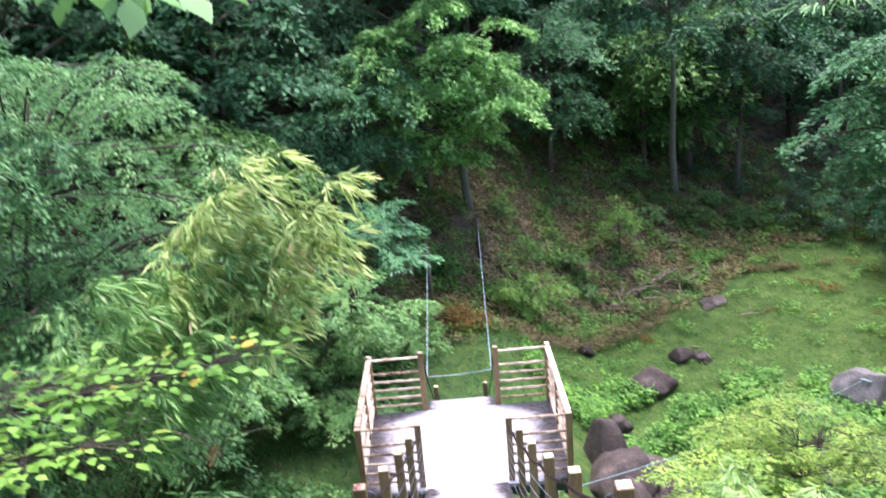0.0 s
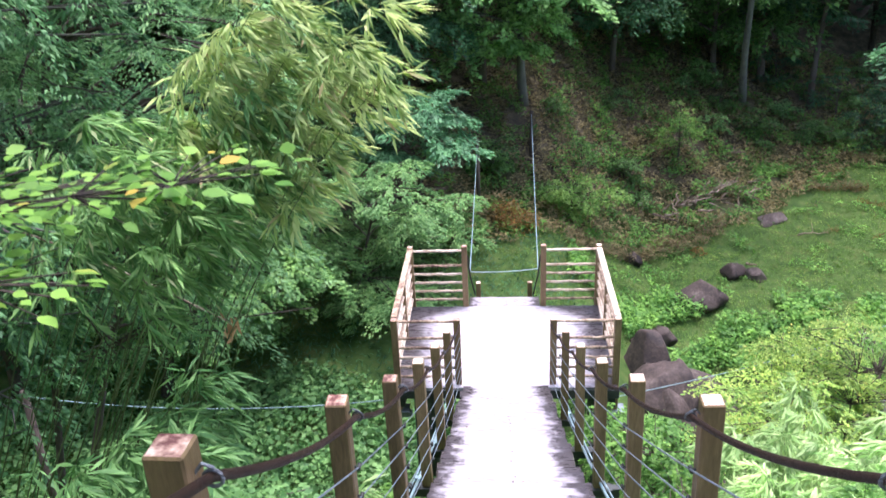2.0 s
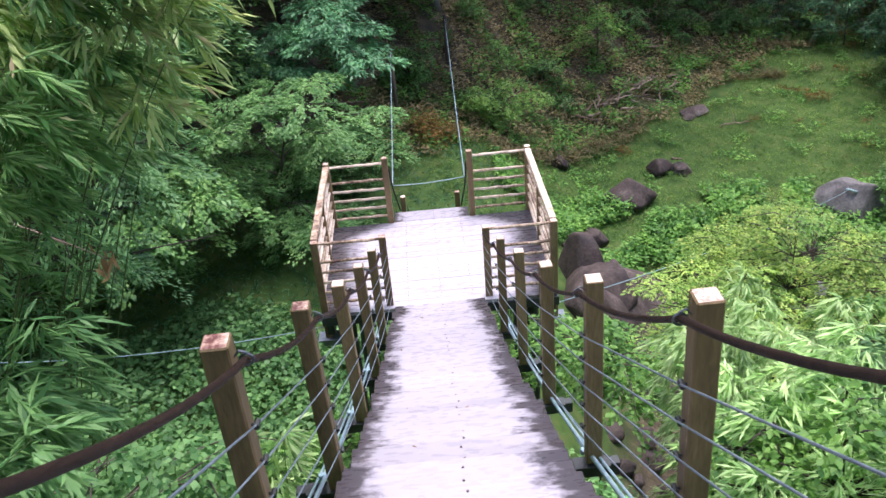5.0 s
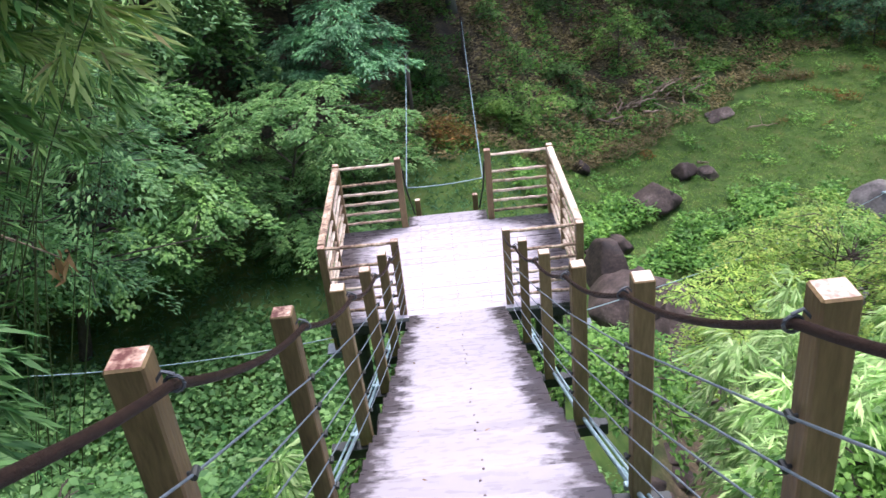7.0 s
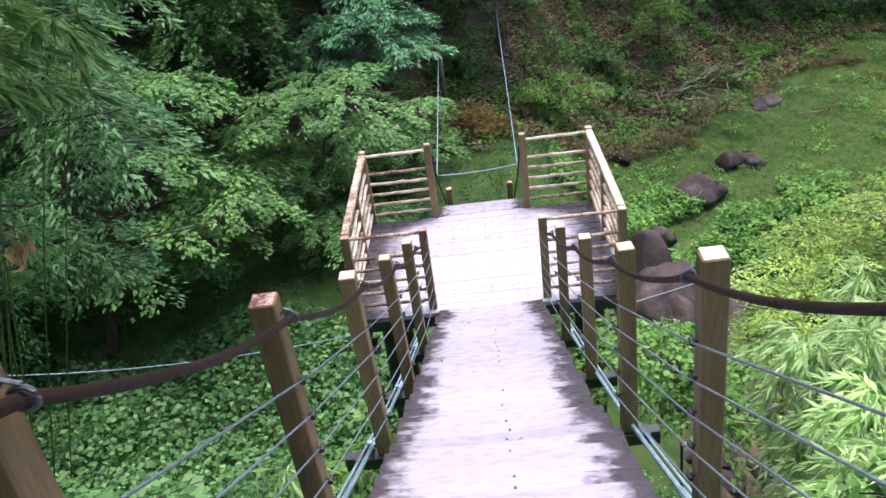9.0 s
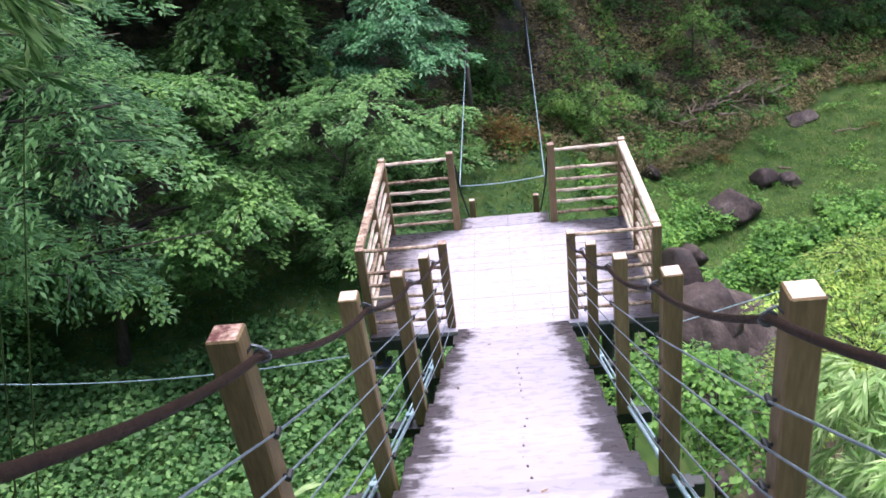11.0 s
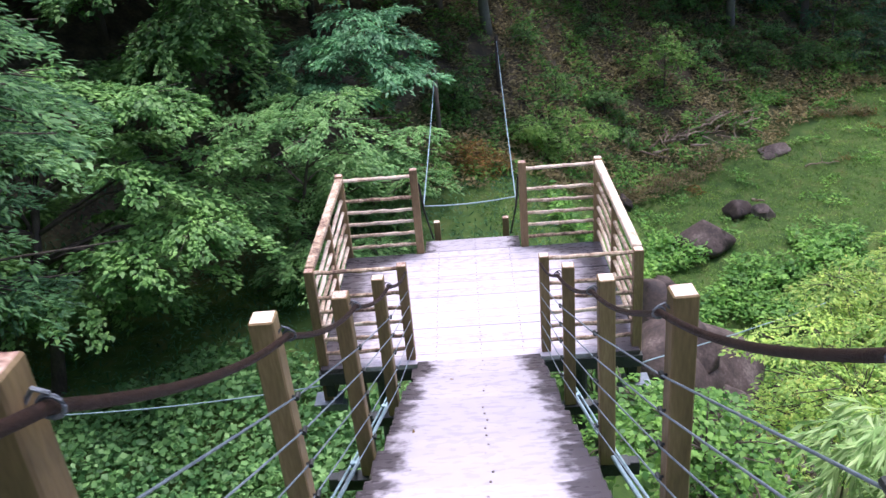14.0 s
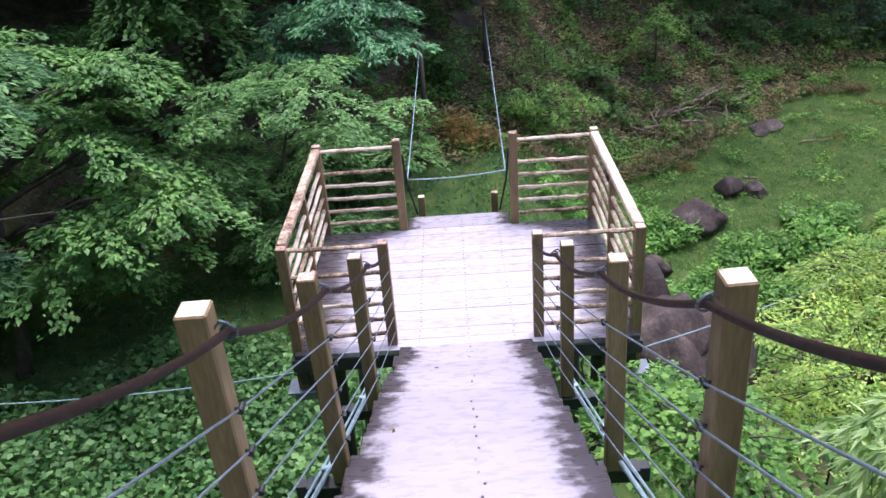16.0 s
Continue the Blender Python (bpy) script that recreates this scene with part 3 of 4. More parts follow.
    tube(bm, bez((CX - 0.60, PD + 0.22, 0.55), (CX + 0.62, PD + 0.22, 0.60), 0.03, 10), 0.008, 6)
    part("rope", bm, TEAL, r, smooth=True)
    # guy cables from the platform to both banks
    for s, b in ((-1, GUY_LEFT), (1, GUY_RIGHT)):
        c = empty("guy_cable", "thin pale blue guy cable slung from the landing", "cable", "guy cables")
        bm = bmesh.new()
        tube(bm, bez((CX + s * (PW - 0.05), -0.02, -0.25), b, 0.22, 12), 0.0075, 6)
        part("rope", bm, TEAL, c, smooth=True)
        bm = bmesh.new()
        if s < 0:
            tube(bm, [(b[0], b[1], ground_z(b[0], b[1]) - 0.3), (b[0], b[1], b[2] + 0.1)], [0.08, 0.06], 8)
            part("anchor_post", bm, BARK, c, "dark anchor post", smooth=True)
        else:
            tube(bm, [(b[0] + 0.16 * math.cos(a), b[1] + 0.16 * math.sin(a), b[2] - 0.02 + 0.04 * math.sin(2 * a)) for a in np.linspace(0, math.tau, 14)], 0.035, 6, caps=False)
            part("knot", bm, TEAL, c, "pale blue loops tied over the boulder", smooth=True)


make_platform()


# ---- plants ----
def spray_points(rng, c, r, n, thick, droop, tilt):
    """n leaf places in a drooping, tilted flat spray round c."""
    fingers = int(rng.integers(6, 11))
    k = rng.integers(0, fingers, n)
    a = (k + rng.uniform(-0.3, 0.3, fingers)[k]) * math.tau / fingers + rng.normal(0, 0.12, n)
    d = rng.uniform(0, 1, n) ** 0.6 * rng.uniform(0.6, 1.1, fingers)[k]
    out = np.stack([np.cos(a), np.sin(a), np.zeros(n)], 1)
    p = out * (d * r)[:, None]
    p[:, 2] = rng.normal(0, thick * r, n) - droop * r * d**2 + p[:, 0] * tilt[0] + p[:, 1] * tilt[1]
    return p + np.asarray(c), out


def leaf_cloud(name, rng, sprays, n, size, material, parent, label="", thick=0.08, droop=0.35, hang=0.3, aspect=0.5, upright=0.4, fall=0.3, stray=0.6):
    P, A, U = [], [], []
    mean = np.mean([c for c, r in sprays], 0)
    reach = max(np.hypot(c[0] - mean[0], c[1] - mean[1]) for c, r in sprays) + 1e-6
    for c, r in sprays:
        k = max(int(n * r * r), 6)
        p, out = spray_points(rng, c, r, k, thick, droop, rng.normal(0, 0.15, 2) - fall * (np.asarray(c)[:2] - mean[:2]) / reach)
        P.append(p)
        A.append(out + rng.normal(0, stray, (k, 3)) * np.array([1, 1, 0.6]) - np.array([0, 0, hang]))
        U.append(np.array([0, 0, 1.0]) + rng.normal(0, upright, (k, 3)))
    P, A, U = np.concatenate(P), np.concatenate(A), np.concatenate(U)
    L = size * rng.uniform(0.6, 1.35, len(P))
    return leaves(name, P, A, U, L, L * aspect, material, parent, label, kink=0.06)


def tree(name, label, base, centre, radii, k, spray, n, size, leaf, bark, seed, trunk_r=0.12, category="tree", group="", aspect=0.5, droop=0.35, hang=0.3, thick=0.08, shell=0.35, lower=-1.0, upright=0.4, fall=0.3, stray=0.45):
    """A tree or shrub: tapered trunk, a limb to each leafy spray, crown of many leaves. centre is in metres, in the world."""
    rng = np.random.default_rng(seed)
    ob = empty(name, label, category, group)
    ob.location = base
    mid = Vector(centre) - Vector(base)
    sprays = []
    for i in range(k):
        while True:
            q = rng.uniform(-1, 1, 3)
            d = np.linalg.norm(q)
            if shell < d < 1 and q[2] > lower:
                break
        sprays.append((np.asarray(mid) + q * np.asarray(radii), spray * rng.uniform(0.6, 1.35)))
    bm = bmesh.new()
    top = mid + Vector((0, 0, radii[2] * 0.75))
    wob = max(min(0.12, trunk_r), 0.02)
    bend = [Vector((0, 0, -0.3)).lerp(top, j / 10) + Vector((math.sin(j * 0.6 + seed) * wob, math.cos(j * 0.5 + seed) * wob, 0)) * min(j / 3, 1) for j in range(11)]
    tube(bm, bend, [trunk_r * (1 - 0.085 * j) for j in range(11)], 9)
    for c, r in sprays:
        c = Vector([float(v) for v in c])
        reach = math.hypot(c.x - mid.x, c.y - mid.y)
        want = c.z - 0.35 * reach
        j = min(range(11), key=lambda i: abs(bend[i].z - want))
        j = min(max(j, 3), 9)
        a = bend[j]
        m = a.lerp(c, 0.55) + Vector((0, 0, 0.10 * (c - a).length))
        tube(bm, [a, a.lerp(m, 0.5) + Vector((0, 0, 0.03)), m, c], [trunk_r * 0.3, trunk_r * 0.24, trunk_r * 0.16, 0.006], 5)
        for t in range(3):
            e = c + Vector((float(rng.normal(0, 0.5)) * r, float(rng.normal(0, 0.5)) * r, -0.12 * r))
            tube(bm, [m.lerp(c, 0.4), c.lerp(e, 0.4), e], [trunk_r * 0.1, 0.008, 0.004], 4)
    part("trunk", bm, bark, ob, smooth=True)
    leaf_cloud("crown", rng, sprays, n, size, leaf, ob, thick=thick, droop=droop, hang=hang, aspect=aspect, upright=upright, fall=fall, stray=stray)
    return ob


# trees in the hollow left of the landing
tree("broadleaf_tree", "dark green broadleaf tree with spreading tiers of leaves", on(-8.1, 6.6), spot(-7.3, 7.6, -0.9), (2.9, 2.4, 2.2), 50, 1.1, 820, 0.115, L_BROAD, BARK, 1, 0.15, group="valley trees", lower=-0.85, aspect=0.62, thick=0.035, upright=0.25)
tree("broadleaf_tree", "dark green broadleaf tree standing in shade", on(-10.9, 5.2), spot(-10.6, 5.8, 0.6), (2.6, 2.4, 3.2), 60, 0.8, 420, 0.15, L_DARK, BARK, 14, 0.16, group="valley trees", aspect=0.6)
tree("maple_tree", "light green maple with flat layered foliage", on(-3.9, 11.2), spot(-3.2, 10.7, -2.2), (2.8, 2.3, 1.9), 30, 1.2, 950, 0.105, L_MAPLE, BARK, 2, 0.07, group="valley trees", droop=0.25, thick=0.025, upright=0.22, hang=0.15, fall=0.12, stray=0.35, aspect=0.42)
tree("broadleaf_tree", "tall dark green broadleaf tree behind the maple", on(-7.2, 15.0), spot(-6.5, 13.6, 0.9), (2.6, 2.2, 3.0), 34, 1.2, 480, 0.15, L_BROAD, BARK, 3, 0.16, group="valley trees", droop=0.45, aspect=0.55)
tree("walnut_tree", "blue-green tree with drooping feathery leaves", on(-2.7, 17.0), spot(-2.1, 14.9, -1.0), (2.4, 1.7, 1.25), 17, 1.15, 480, 0.16, L_TEAL, BARK, 4, 0.08, group="valley trees", aspect=0.34, droop=0.28, thick=0.03, upright=0.25, fall=-0.1)
tree("walnut_tree", "tall blue-green tree with feathery tiers", on(-4.2, 19.8), spot(-3.6, 18.6, 2.2), (2.4, 2.0, 2.6), 30, 1.2, 380, 0.18, L_TEAL, BARK, 15, 0.15, group="valley trees", aspect=0.36, droop=0.5)
tree("oak_tree", "tall oak with bright green leaf clusters", on(0.9, 23.4), spot(0.2, 20.6, 2.7), (3.4, 2.4, 3.1), 60, 1.05, 400, 0.17, L_OAK, PALEBARK, 5, 0.19, group="valley trees", aspect=0.6)
tree("broadleaf_tree", "dense green tree at the edge of the meadow", on(16.6, 9.0), spot(10.7, 9.0, 3.1), (2.4, 2.0, 2.0), 44, 0.95, 480, 0.14, L_DARKTIP, BARK, 16, 0.14, group="valley trees", aspect=0.45, droop=0.5)
tree("broadleaf_tree", "tree with light leaf tips hanging over the bank", on(10.6, 30.5), spot(8.6, 23.6, 4.6), (3.2, 2.6, 2.0), 46, 0.9, 380, 0.17, L_DARK, PALEBARK, 17, 0.18, group="valley trees", droop=0.6, aspect=0.55)

tree("broadleaf_tree", "shady dark green tree closing the upper end of the meadow", on(20.6, 23.4), spot(19.6, 22.6, -3.6), (2.6, 2.4, 2.3), 44, 1.0, 360, 0.16, L_DARK, BARK, 18, 0.16, group="valley trees", droop=0.55, aspect=0.55)

# cypresses beside the bridge
tree("cypress_tree", "tall green cypress with heavy drooping fronds in the hollow", on(-7.6, -1.6), spot(-3.98, -1.29, 3.27), (0.75, 0.9, 1.9), 40, 0.6, 1500, 0.085, L_DARKTIP, BARK, 19, 0.10, group="near trees", aspect=0.27, droop=0.4, hang=0.2, thick=0.03, upright=0.22, fall=0.4, stray=0.3)
tree("cypress_tree", "green cypress with drooping feathery sprays", on(-6.6, -3.4), spot(-3.8, -3.7, 5.3), (1.95, 1.6, 2.5), 110, 0.6, 1700, 0.06, L_CEDAR, BARK, 6, 0.075, group="near trees", aspect=0.34, droop=0.6, hang=0.35, thick=0.05, upright=0.3)
tree("cypress_tree", "grey-green cypress with bare inner twigs", on(-6.4, -5.6), spot(-4.7, -5.4, 6.0), (1.7, 1.7, 3.4), 100, 0.5, 2200, 0.06, L_CEDARDARK, PALEBARK, 7, 0.08, group="near trees", aspect=0.38, droop=0.8, hang=0.7, thick=0.06)


def bamboo(name, label, base, tips, n, size, seed, leaf=L_BAMBOO, group="bamboo", spread=0.4, lean=(0.5, 0.0), first=4):
    """Arching canes with leafy twigs whose narrow leaves hang over."""
    rng = np.random.default_rng(seed)
    ob = empty(name, label, "bamboo", group)
    ob.location = base
    P, A, U = [], [], []
    for tip in tips:
        bm = bmesh.new()
        t0 = Vector(tip) - Vector(base)
        foot = Vector((float(rng.normal(0, 0.25)), float(rng.normal(0, 0.25)), -0.2))
        apex = foot.lerp(t0, 0.75) + Vector((0, 0, 0.10 * (t0 - foot).length + 0.15))
        pts = [(1 - u) ** 2 * foot + 2 * u * (1 - u) * apex + u * u * t0 for u in [j / 15 for j in range(16)]]
        tube(bm, pts, [0.008 * (1 - 0.055 * j) for j in range(16)], 6)
        part("cane", bm, CANE, ob, smooth=True)
        for i in range(first, 16):
            c = np.array(pts[i])
            for twig in range(7):
                d = rng.normal(0, 1, 3) * np.array([1, 1, 0.35]) + np.array([lean[0], lean[1], 0.0])
                d /= np.linalg.norm(d)
                ln = spread * rng.uniform(0.4, 1.2) * (0.6 + 0.4 * (15 - i) / 11)
                k = max(int(n * rng.uniform(0.6, 1.3)), 3)
                u = rng.uniform(0.25, 1, k)[:, None]
                p = c + d * ln * u - np.array([0, 0, 0.45]) * ln * u**2
                P.append(p)
                A.append(0.7 * d + rng.normal(0, 0.32, (k, 3)) + np.array([0.8 * lean[0], 0.8 * lean[1], -0.6]))
                U.append(np.array([0, 0, 1.0]) + rng.normal(0, 0.4, (k, 3)))
    P = np.concatenate(P)
    L = size * rng.uniform(0.6, 1.3, len(P))
    leaves("foliage", P, np.concatenate(A), np.concatenate(U), L, L * 0.15, leaf, ob, kink=0.03)
    return ob


rb = random.Random(31)


def scatter_tips(n, c, r):
    return [spot(*(c[j] + rb.uniform(-1, 1) * r[j] for j in range(3))) for _ in range(n)]


bamboo("bamboo_clump", "arching bamboo with bright yellow-green tips", on(-5.2, -6.6), scatter_tips(12, (-1.05, -7.3, 6.85), (0.45, 0.3, 0.26)), 16, 0.115, 11, L_BAMTIP, first=12, spread=0.36)
bamboo("bamboo_clump", "shaded bamboo hanging beside the railing", on(-5.4, -7.2), scatter_tips(17, (-1.65, -7.6, 6.28), (0.46, 0.45, 0.3)), 17, 0.115, 12, L_BAMBOO, first=12, spread=0.36)
bamboo("bamboo_clump", "low bamboo leaning towards the railing posts", on(-5.0, -8.6), scatter_tips(12, (-1.6, -8.6, 5.05), (0.3, 0.6, 0.35)), 13, 0.12, 18, L_VINE, first=12, spread=0.36)
bamboo("bamboo_clump", "green bamboo arching over the lower posts", on(-5.0, -4.6), scatter_tips(7, (-1.55, -6.20, 5.78), (0.3, 0.4, 0.2)), 13, 0.125, 29, L_BAMBOO, first=13, spread=0.32)
bamboo("dwarf_bamboo", "bright green dwarf bamboo beside the bridge", on(3.4, -3.2), scatter_tips(36, (3.35, -3.9, 1.3), (0.95, 1.6, 0.5)), 15, 0.165, 13, L_SASA, "dwarf bamboo", spread=0.45, lean=(-0.3, -0.2), first=8)
bamboo("dwarf_bamboo", "light green dwarf bamboo on the bank beside the railing", on(3.4, -6.0), scatter_tips(22, (2.55, -6.2, 2.7), (0.75, 1.1, 0.4)), 11, 0.14, 28, L_SASA, "dwarf bamboo", spread=0.38, lean=(-0.3, 0.1), first=8)
bamboo("dwarf_bamboo", "young dwarf bamboo below the railing", on(-1.6, -6.2), scatter_tips(7, (-1.25, -6.3, 2.2), (0.3, 0.9, 0.4)), 9, 0.15, 19, L_SASA, "dwarf bamboo", spread=0.35, first=6)

for i, (bx, by, c, r, k) in enumerate(((4.6, 1.4, (4.5, 1.0, -1.75), (1.5, 1.6, 1.1), 34), (6.2, 3.0, (6.2, 2.6, -1.65), (1.7, 1.6, 1.15), 36), (5.4, 3.6, (5.5, 3.4, -2.2), (1.2, 1.3, 0.8), 24), (7.6, 1.6, (7.3, 1.2, -1.75), (1.5, 1.5, 1.15), 28))):
    tree("maple_shrub", "yellow-green young maple beside the stream", on(bx, by), spot(*c), r, k + 8, 0.52, 1150, 0.062, L_YELLOW, BARK, 21 + 10 * i, 0.032, group="young maples", droop=0.25, thick=0.03, upright=0.3, aspect=0.5, shell=0.2)
tree("maple_shrub", "light green young maple over the stream bed", on(7.3, 4.6), spot(7.4, 4.6, -3.1), (1.8, 2.0, 1.3), 46, 0.55, 800, 0.075, L_FERN, BARK, 24, 0.07, group="valley shrubs", droop=0.2, aspect=0.6)
tree("round_shrub", "light green rounded shrub on the bank", on(2.4, 18.9), spot(2.35, 18.6, -4.35), (1.65, 1.0, 0.65), 30, 0.5, 900, 0.10, L_FERN, BARK, 22, 0.05, category="shrub", group="valley shrubs")
tree("round_shrub", "green shrub by the cable anchor", on(-0.3, 19.2), spot(-0.3, 18.9, -2.9), (0.75, 0.7, 0.75), 16, 0.4, 900, 0.10, L_BROAD, BARK, 23, 0.05, category="shrub", group="valley shrubs")
tree("sapling", "slender pale green sapling on the brown bank", on(7.0, 25.4), spot(7.0, 25.2, -4.3), (0.75, 0.6, 1.4), 18, 0.42, 800, 0.11, L_FERN, BARK, 25, 0.04, category="shrub", group="valley shrubs")
for i, (x, y, h, m_) in enumerate(((-1.6, 15.2, 0.9, L_BROAD), (-2.4, 13.4, 0.8, L_BROAD), (4.6, 23.2, 0.7, L_BROAD), (10.6, 28.6, 0.8, L_BROAD), (13.4, 29.0, 0.7, L_BROAD), (15.5, 14.6, 1.1, L_BROAD), (13.6, 13.6, 0.9, L_BROAD), (-0.9, 2.9, 0.8, L_HERB), (1.9, 5.4, 0.9, L_HERB), (3.4, 6.6, 0.7, L_BROAD), (8.6, 31.0, 0.8, L_BROAD), (-5.4, 17.6, 1.0, L_DARK), (15.0, 31.5, 1.6, L_DARK), (18.0, 33.5, 1.8, L_DARK), (20.6, 31.6, 1.7, L_DARK), (12.4, 32.6, 1.5, L_DARK), (22.5, 28.0, 1.8, L_DARK), (16.6, 29.6, 1.3, L_DARK), (18.6, 27.4, 1.5, L_DARK), (15.4, 29.2, 1.4, L_DARK), (20.2, 25.4, 1.6, L_DARK), (17.4, 31.0, 1.8, L_DARK), (18.8, 23.6, 1.8, L_DARK), (18.4, 21.6, 1.5, L_BROAD), (17.8, 27.6, 1.7, L_DARK), (16.0, 29.4, 1.3, L_BROAD), (19.8, 20.4, 1.9, L_DARK), (20.4, 23.0, 2.2, L_DARK))):
    tree("low_shrub", "low green shrub with small leaves", on(x, y), on(x, y, h * 0.8), (h * 1.1, h, h * 0.7), 16, 0.42, 700, 0.11, m_, BARK, 60 + i, 0.04, category="shrub", group="low shrubs")
for i, (x, y, z) in enumerate(((2.0, -1.6, 0.0), (1.5, -6.2, 1.0), (2.8, -6.6, 2.4), (4.4, -4.6, 1.2), (5.6, -2.4, 0.0), (-2.6, -4.4, 0.2), (-1.5, -4.2, 0.4), (-2.2, -7.4, 3.0), (-1.3, -8.6, 3.4))):
    tree("leafy_bush", "broad-leaved green bush on the bank below the bridge", on(x, y), (x, DEPTH * y, max(z + RISE * y, on(x, y, 0.5)[2])), (0.95, 1.0, 0.7), 22, 0.42, 1300, 0.07, L_VINE if i % 2 else L_HERB, BARK, 80 + i, 0.04, category="shrub", group="bank bushes", aspect=0.7)


def near_tree(name, label, base, top, crown, twigs, leaf, bark, seed, r=0.06, aspect=0.62):
    """A tree beside the path: leaning trunk, crown above, and long leafy branches reaching out from the trunk."""
    rng = np.random.default_rng(seed)
    ob = empty(name, label, "tree", "trees beside the bridge")
    ob.location = base
    base, top, crown = Vector(base), Vector(spot(*top)), Vector(spot(*crown))
    trunk = [(top - base) * (j / 12) + Vector((math.sin(j * 0.9 + seed), math.cos(j * 0.7), 0)) * 0.05 * (0 < j < 12) for j in range(13)]
    trunk[0] = Vector((0, 0, -0.25))
    bm = bmesh.new()
    tube(bm, trunk, [r * (1 - 0.065 * j) for j in range(13)], 9)
    sprays = []
    for i in range(26):
        c = crown - base + Vector([float(v) for v in rng.uniform(-1, 1, 3) * np.array([1.3, 1.3, 1.0])])
        a = trunk[int(rng.integers(8, 12))]
        tube(bm, [a, a.lerp(c, 0.5) + Vector((0, 0, 0.12)), c], [r * 0.3, r * 0.2, 0.005], 5)
        sprays.append((np.array(c), 0.5))
    part("trunk", bm, bark, ob, smooth=True)
    leaf_cloud("crown", rng, sprays, 420, 0.10, leaf if name != "maple_sapling" else L_VINE, ob, aspect=aspect)
    for a, b, n, size, hang, lf in twigs:
        a, b = Vector(spot(*a)) - base, Vector(spot(*b)) - base
        bm = bmesh.new()
        j = min(range(13), key=lambda q: abs(trunk[q].z - (a.z - 0.35)))
        pts = bez(a, b, -0.06, 10)
        tube(bm, [trunk[j], trunk[j].lerp(a, 0.5) + Vector((0, 0, 0.06))] + pts, [0.022, 0.017] + [0.008 - 0.0006 * q for q in range(11)], 6)
        P, A = [], []
        for i in range(2, 11):
            for q in range(n):
                d = Vector((float(rng.normal(0, 1)), float(rng.normal(0, 1)), float(rng.normal(0, 0.10)))).normalized() + (b - a).normalized() * 0.5
                e = pts[i] + d * float(rng.uniform(0.02, 0.19))
                if q % 2 == 0:
                    tube(bm, [pts[i], e], [0.0025, 0.0015], 4)
                P.append(e)
                A.append(d + Vector((0, 0, -hang)))
        limb = part("branch", bm, bark, ob, smooth=True)
        P, A = np.array(P), np.array(A)
        L = size * rng.uniform(0.6, 1.3, len(P))
        leaves("foliage", P, A, np.array([0, 0, 1.0]) + rng.normal(0, 0.25, P.shape), L, L * aspect, lf, limb, kink=0.07, full=True)
    return ob


near_tree("maple_sapling", "young maple with bright green twigs over the handrail", on(-3.3, -11.5), (-3.1, -11.6, 9.9), (-3.9, -12.0, 10.6), [
    ((-2.5, -11.2, 7.02), (-0.68, -10.56, 7.20), 46, 0.044, 0.1, L_NEAR),
    ((-2.4, -11.3, 6.95), (-1.0, -10.85, 7.12), 40, 0.044, 0.1, L_NEAR),
    ((-2.6, -11.0, 7.14), (-1.05, -10.6, 7.18), 40, 0.044, 0.1, L_NEAR),
    ((-2.2, -10.7, 8.8), (-0.15, -9.75, 8.34), 8, 0.12, 0.9, L_VINE),
    ((-2.3, -10.9, 8.6), (-0.75, -10.35, 8.27), 8, 0.11, 0.7, L_VINE)], L_NEAR, BARK, 101)
near_tree("conifer_sapling", "young conifer reaching over the railing", on(5.0, -6.8), (4.9, -6.8, 9.6), (5.2, -6.6, 10.2), [
    ((3.9, -7.0, 7.9), (2.35, -7.4, 7.72), 26, 0.16, 0.3, L_CEDAR)], L_CEDAR, BARK, 105, aspect=0.10)

rs = random.Random(8)
for i in range(16):
    x = rs.uniform(1, 18)
    y = 16.5 + 0.8 * x + rs.uniform(1.5, 8)
    h = rs.uniform(0.35, 0.75)
    tree("bank_shrub", "small green shrub growing on the brown bank", on(x, y), on(x, y, h), (h, h, h * 0.8), 9, 0.35, 700, 0.10, L_BROAD if i % 3 else L_MAPLE, BARK, 120 + i, 0.025, category="shrub", group="bank shrubs")

# forest on the far bank
rf = random.Random(77)
kinds = []
for i, (mat_, sz, h) in enumerate(((L_DARK, 0.24, 6.5), (L_BROAD, 0.22, 5.2), (L_DARK, 0.26, 7.5), (L_TEAL, 0.22, 5.6))):
    x, y = -13 + 7 * i, 30 + 2 * i
    b = on(x, y)
    kinds.append(tree("forest_tree", "dark green tree of the shaded forest", b, (b[0], b[1] - 0.5, b[2] + h), (3.3, 3.1, 3.6), 44, 1.35, 130, sz, mat_, BARK, 40 + i, 0.17, group="forest trees", droop=0.5, aspect=0.5))
for row in range(7):
    for i in range(13):
        x = -27 + 4.2 * i + rf.uniform(-1.4, 1.4) + 2 * (row % 2)
        y = 22.5 + 0.52 * max(x + 2, -6) + 4.4 * row + rf.uniform(-1.5, 1.5)
        if x < -9:
            y -= 5
        if y > 52 or (1.5 < x < 13 and row == 0):
            continue
        copy_thing(rf.choice(kinds if row else kinds[:3]), Matrix.Translation(on(x, y)) @ pose(0, 0, 0, 0, 0, rf.uniform(0, 360)) @ Matrix.Scale(rf.uniform(0.8, 1.25), 4))
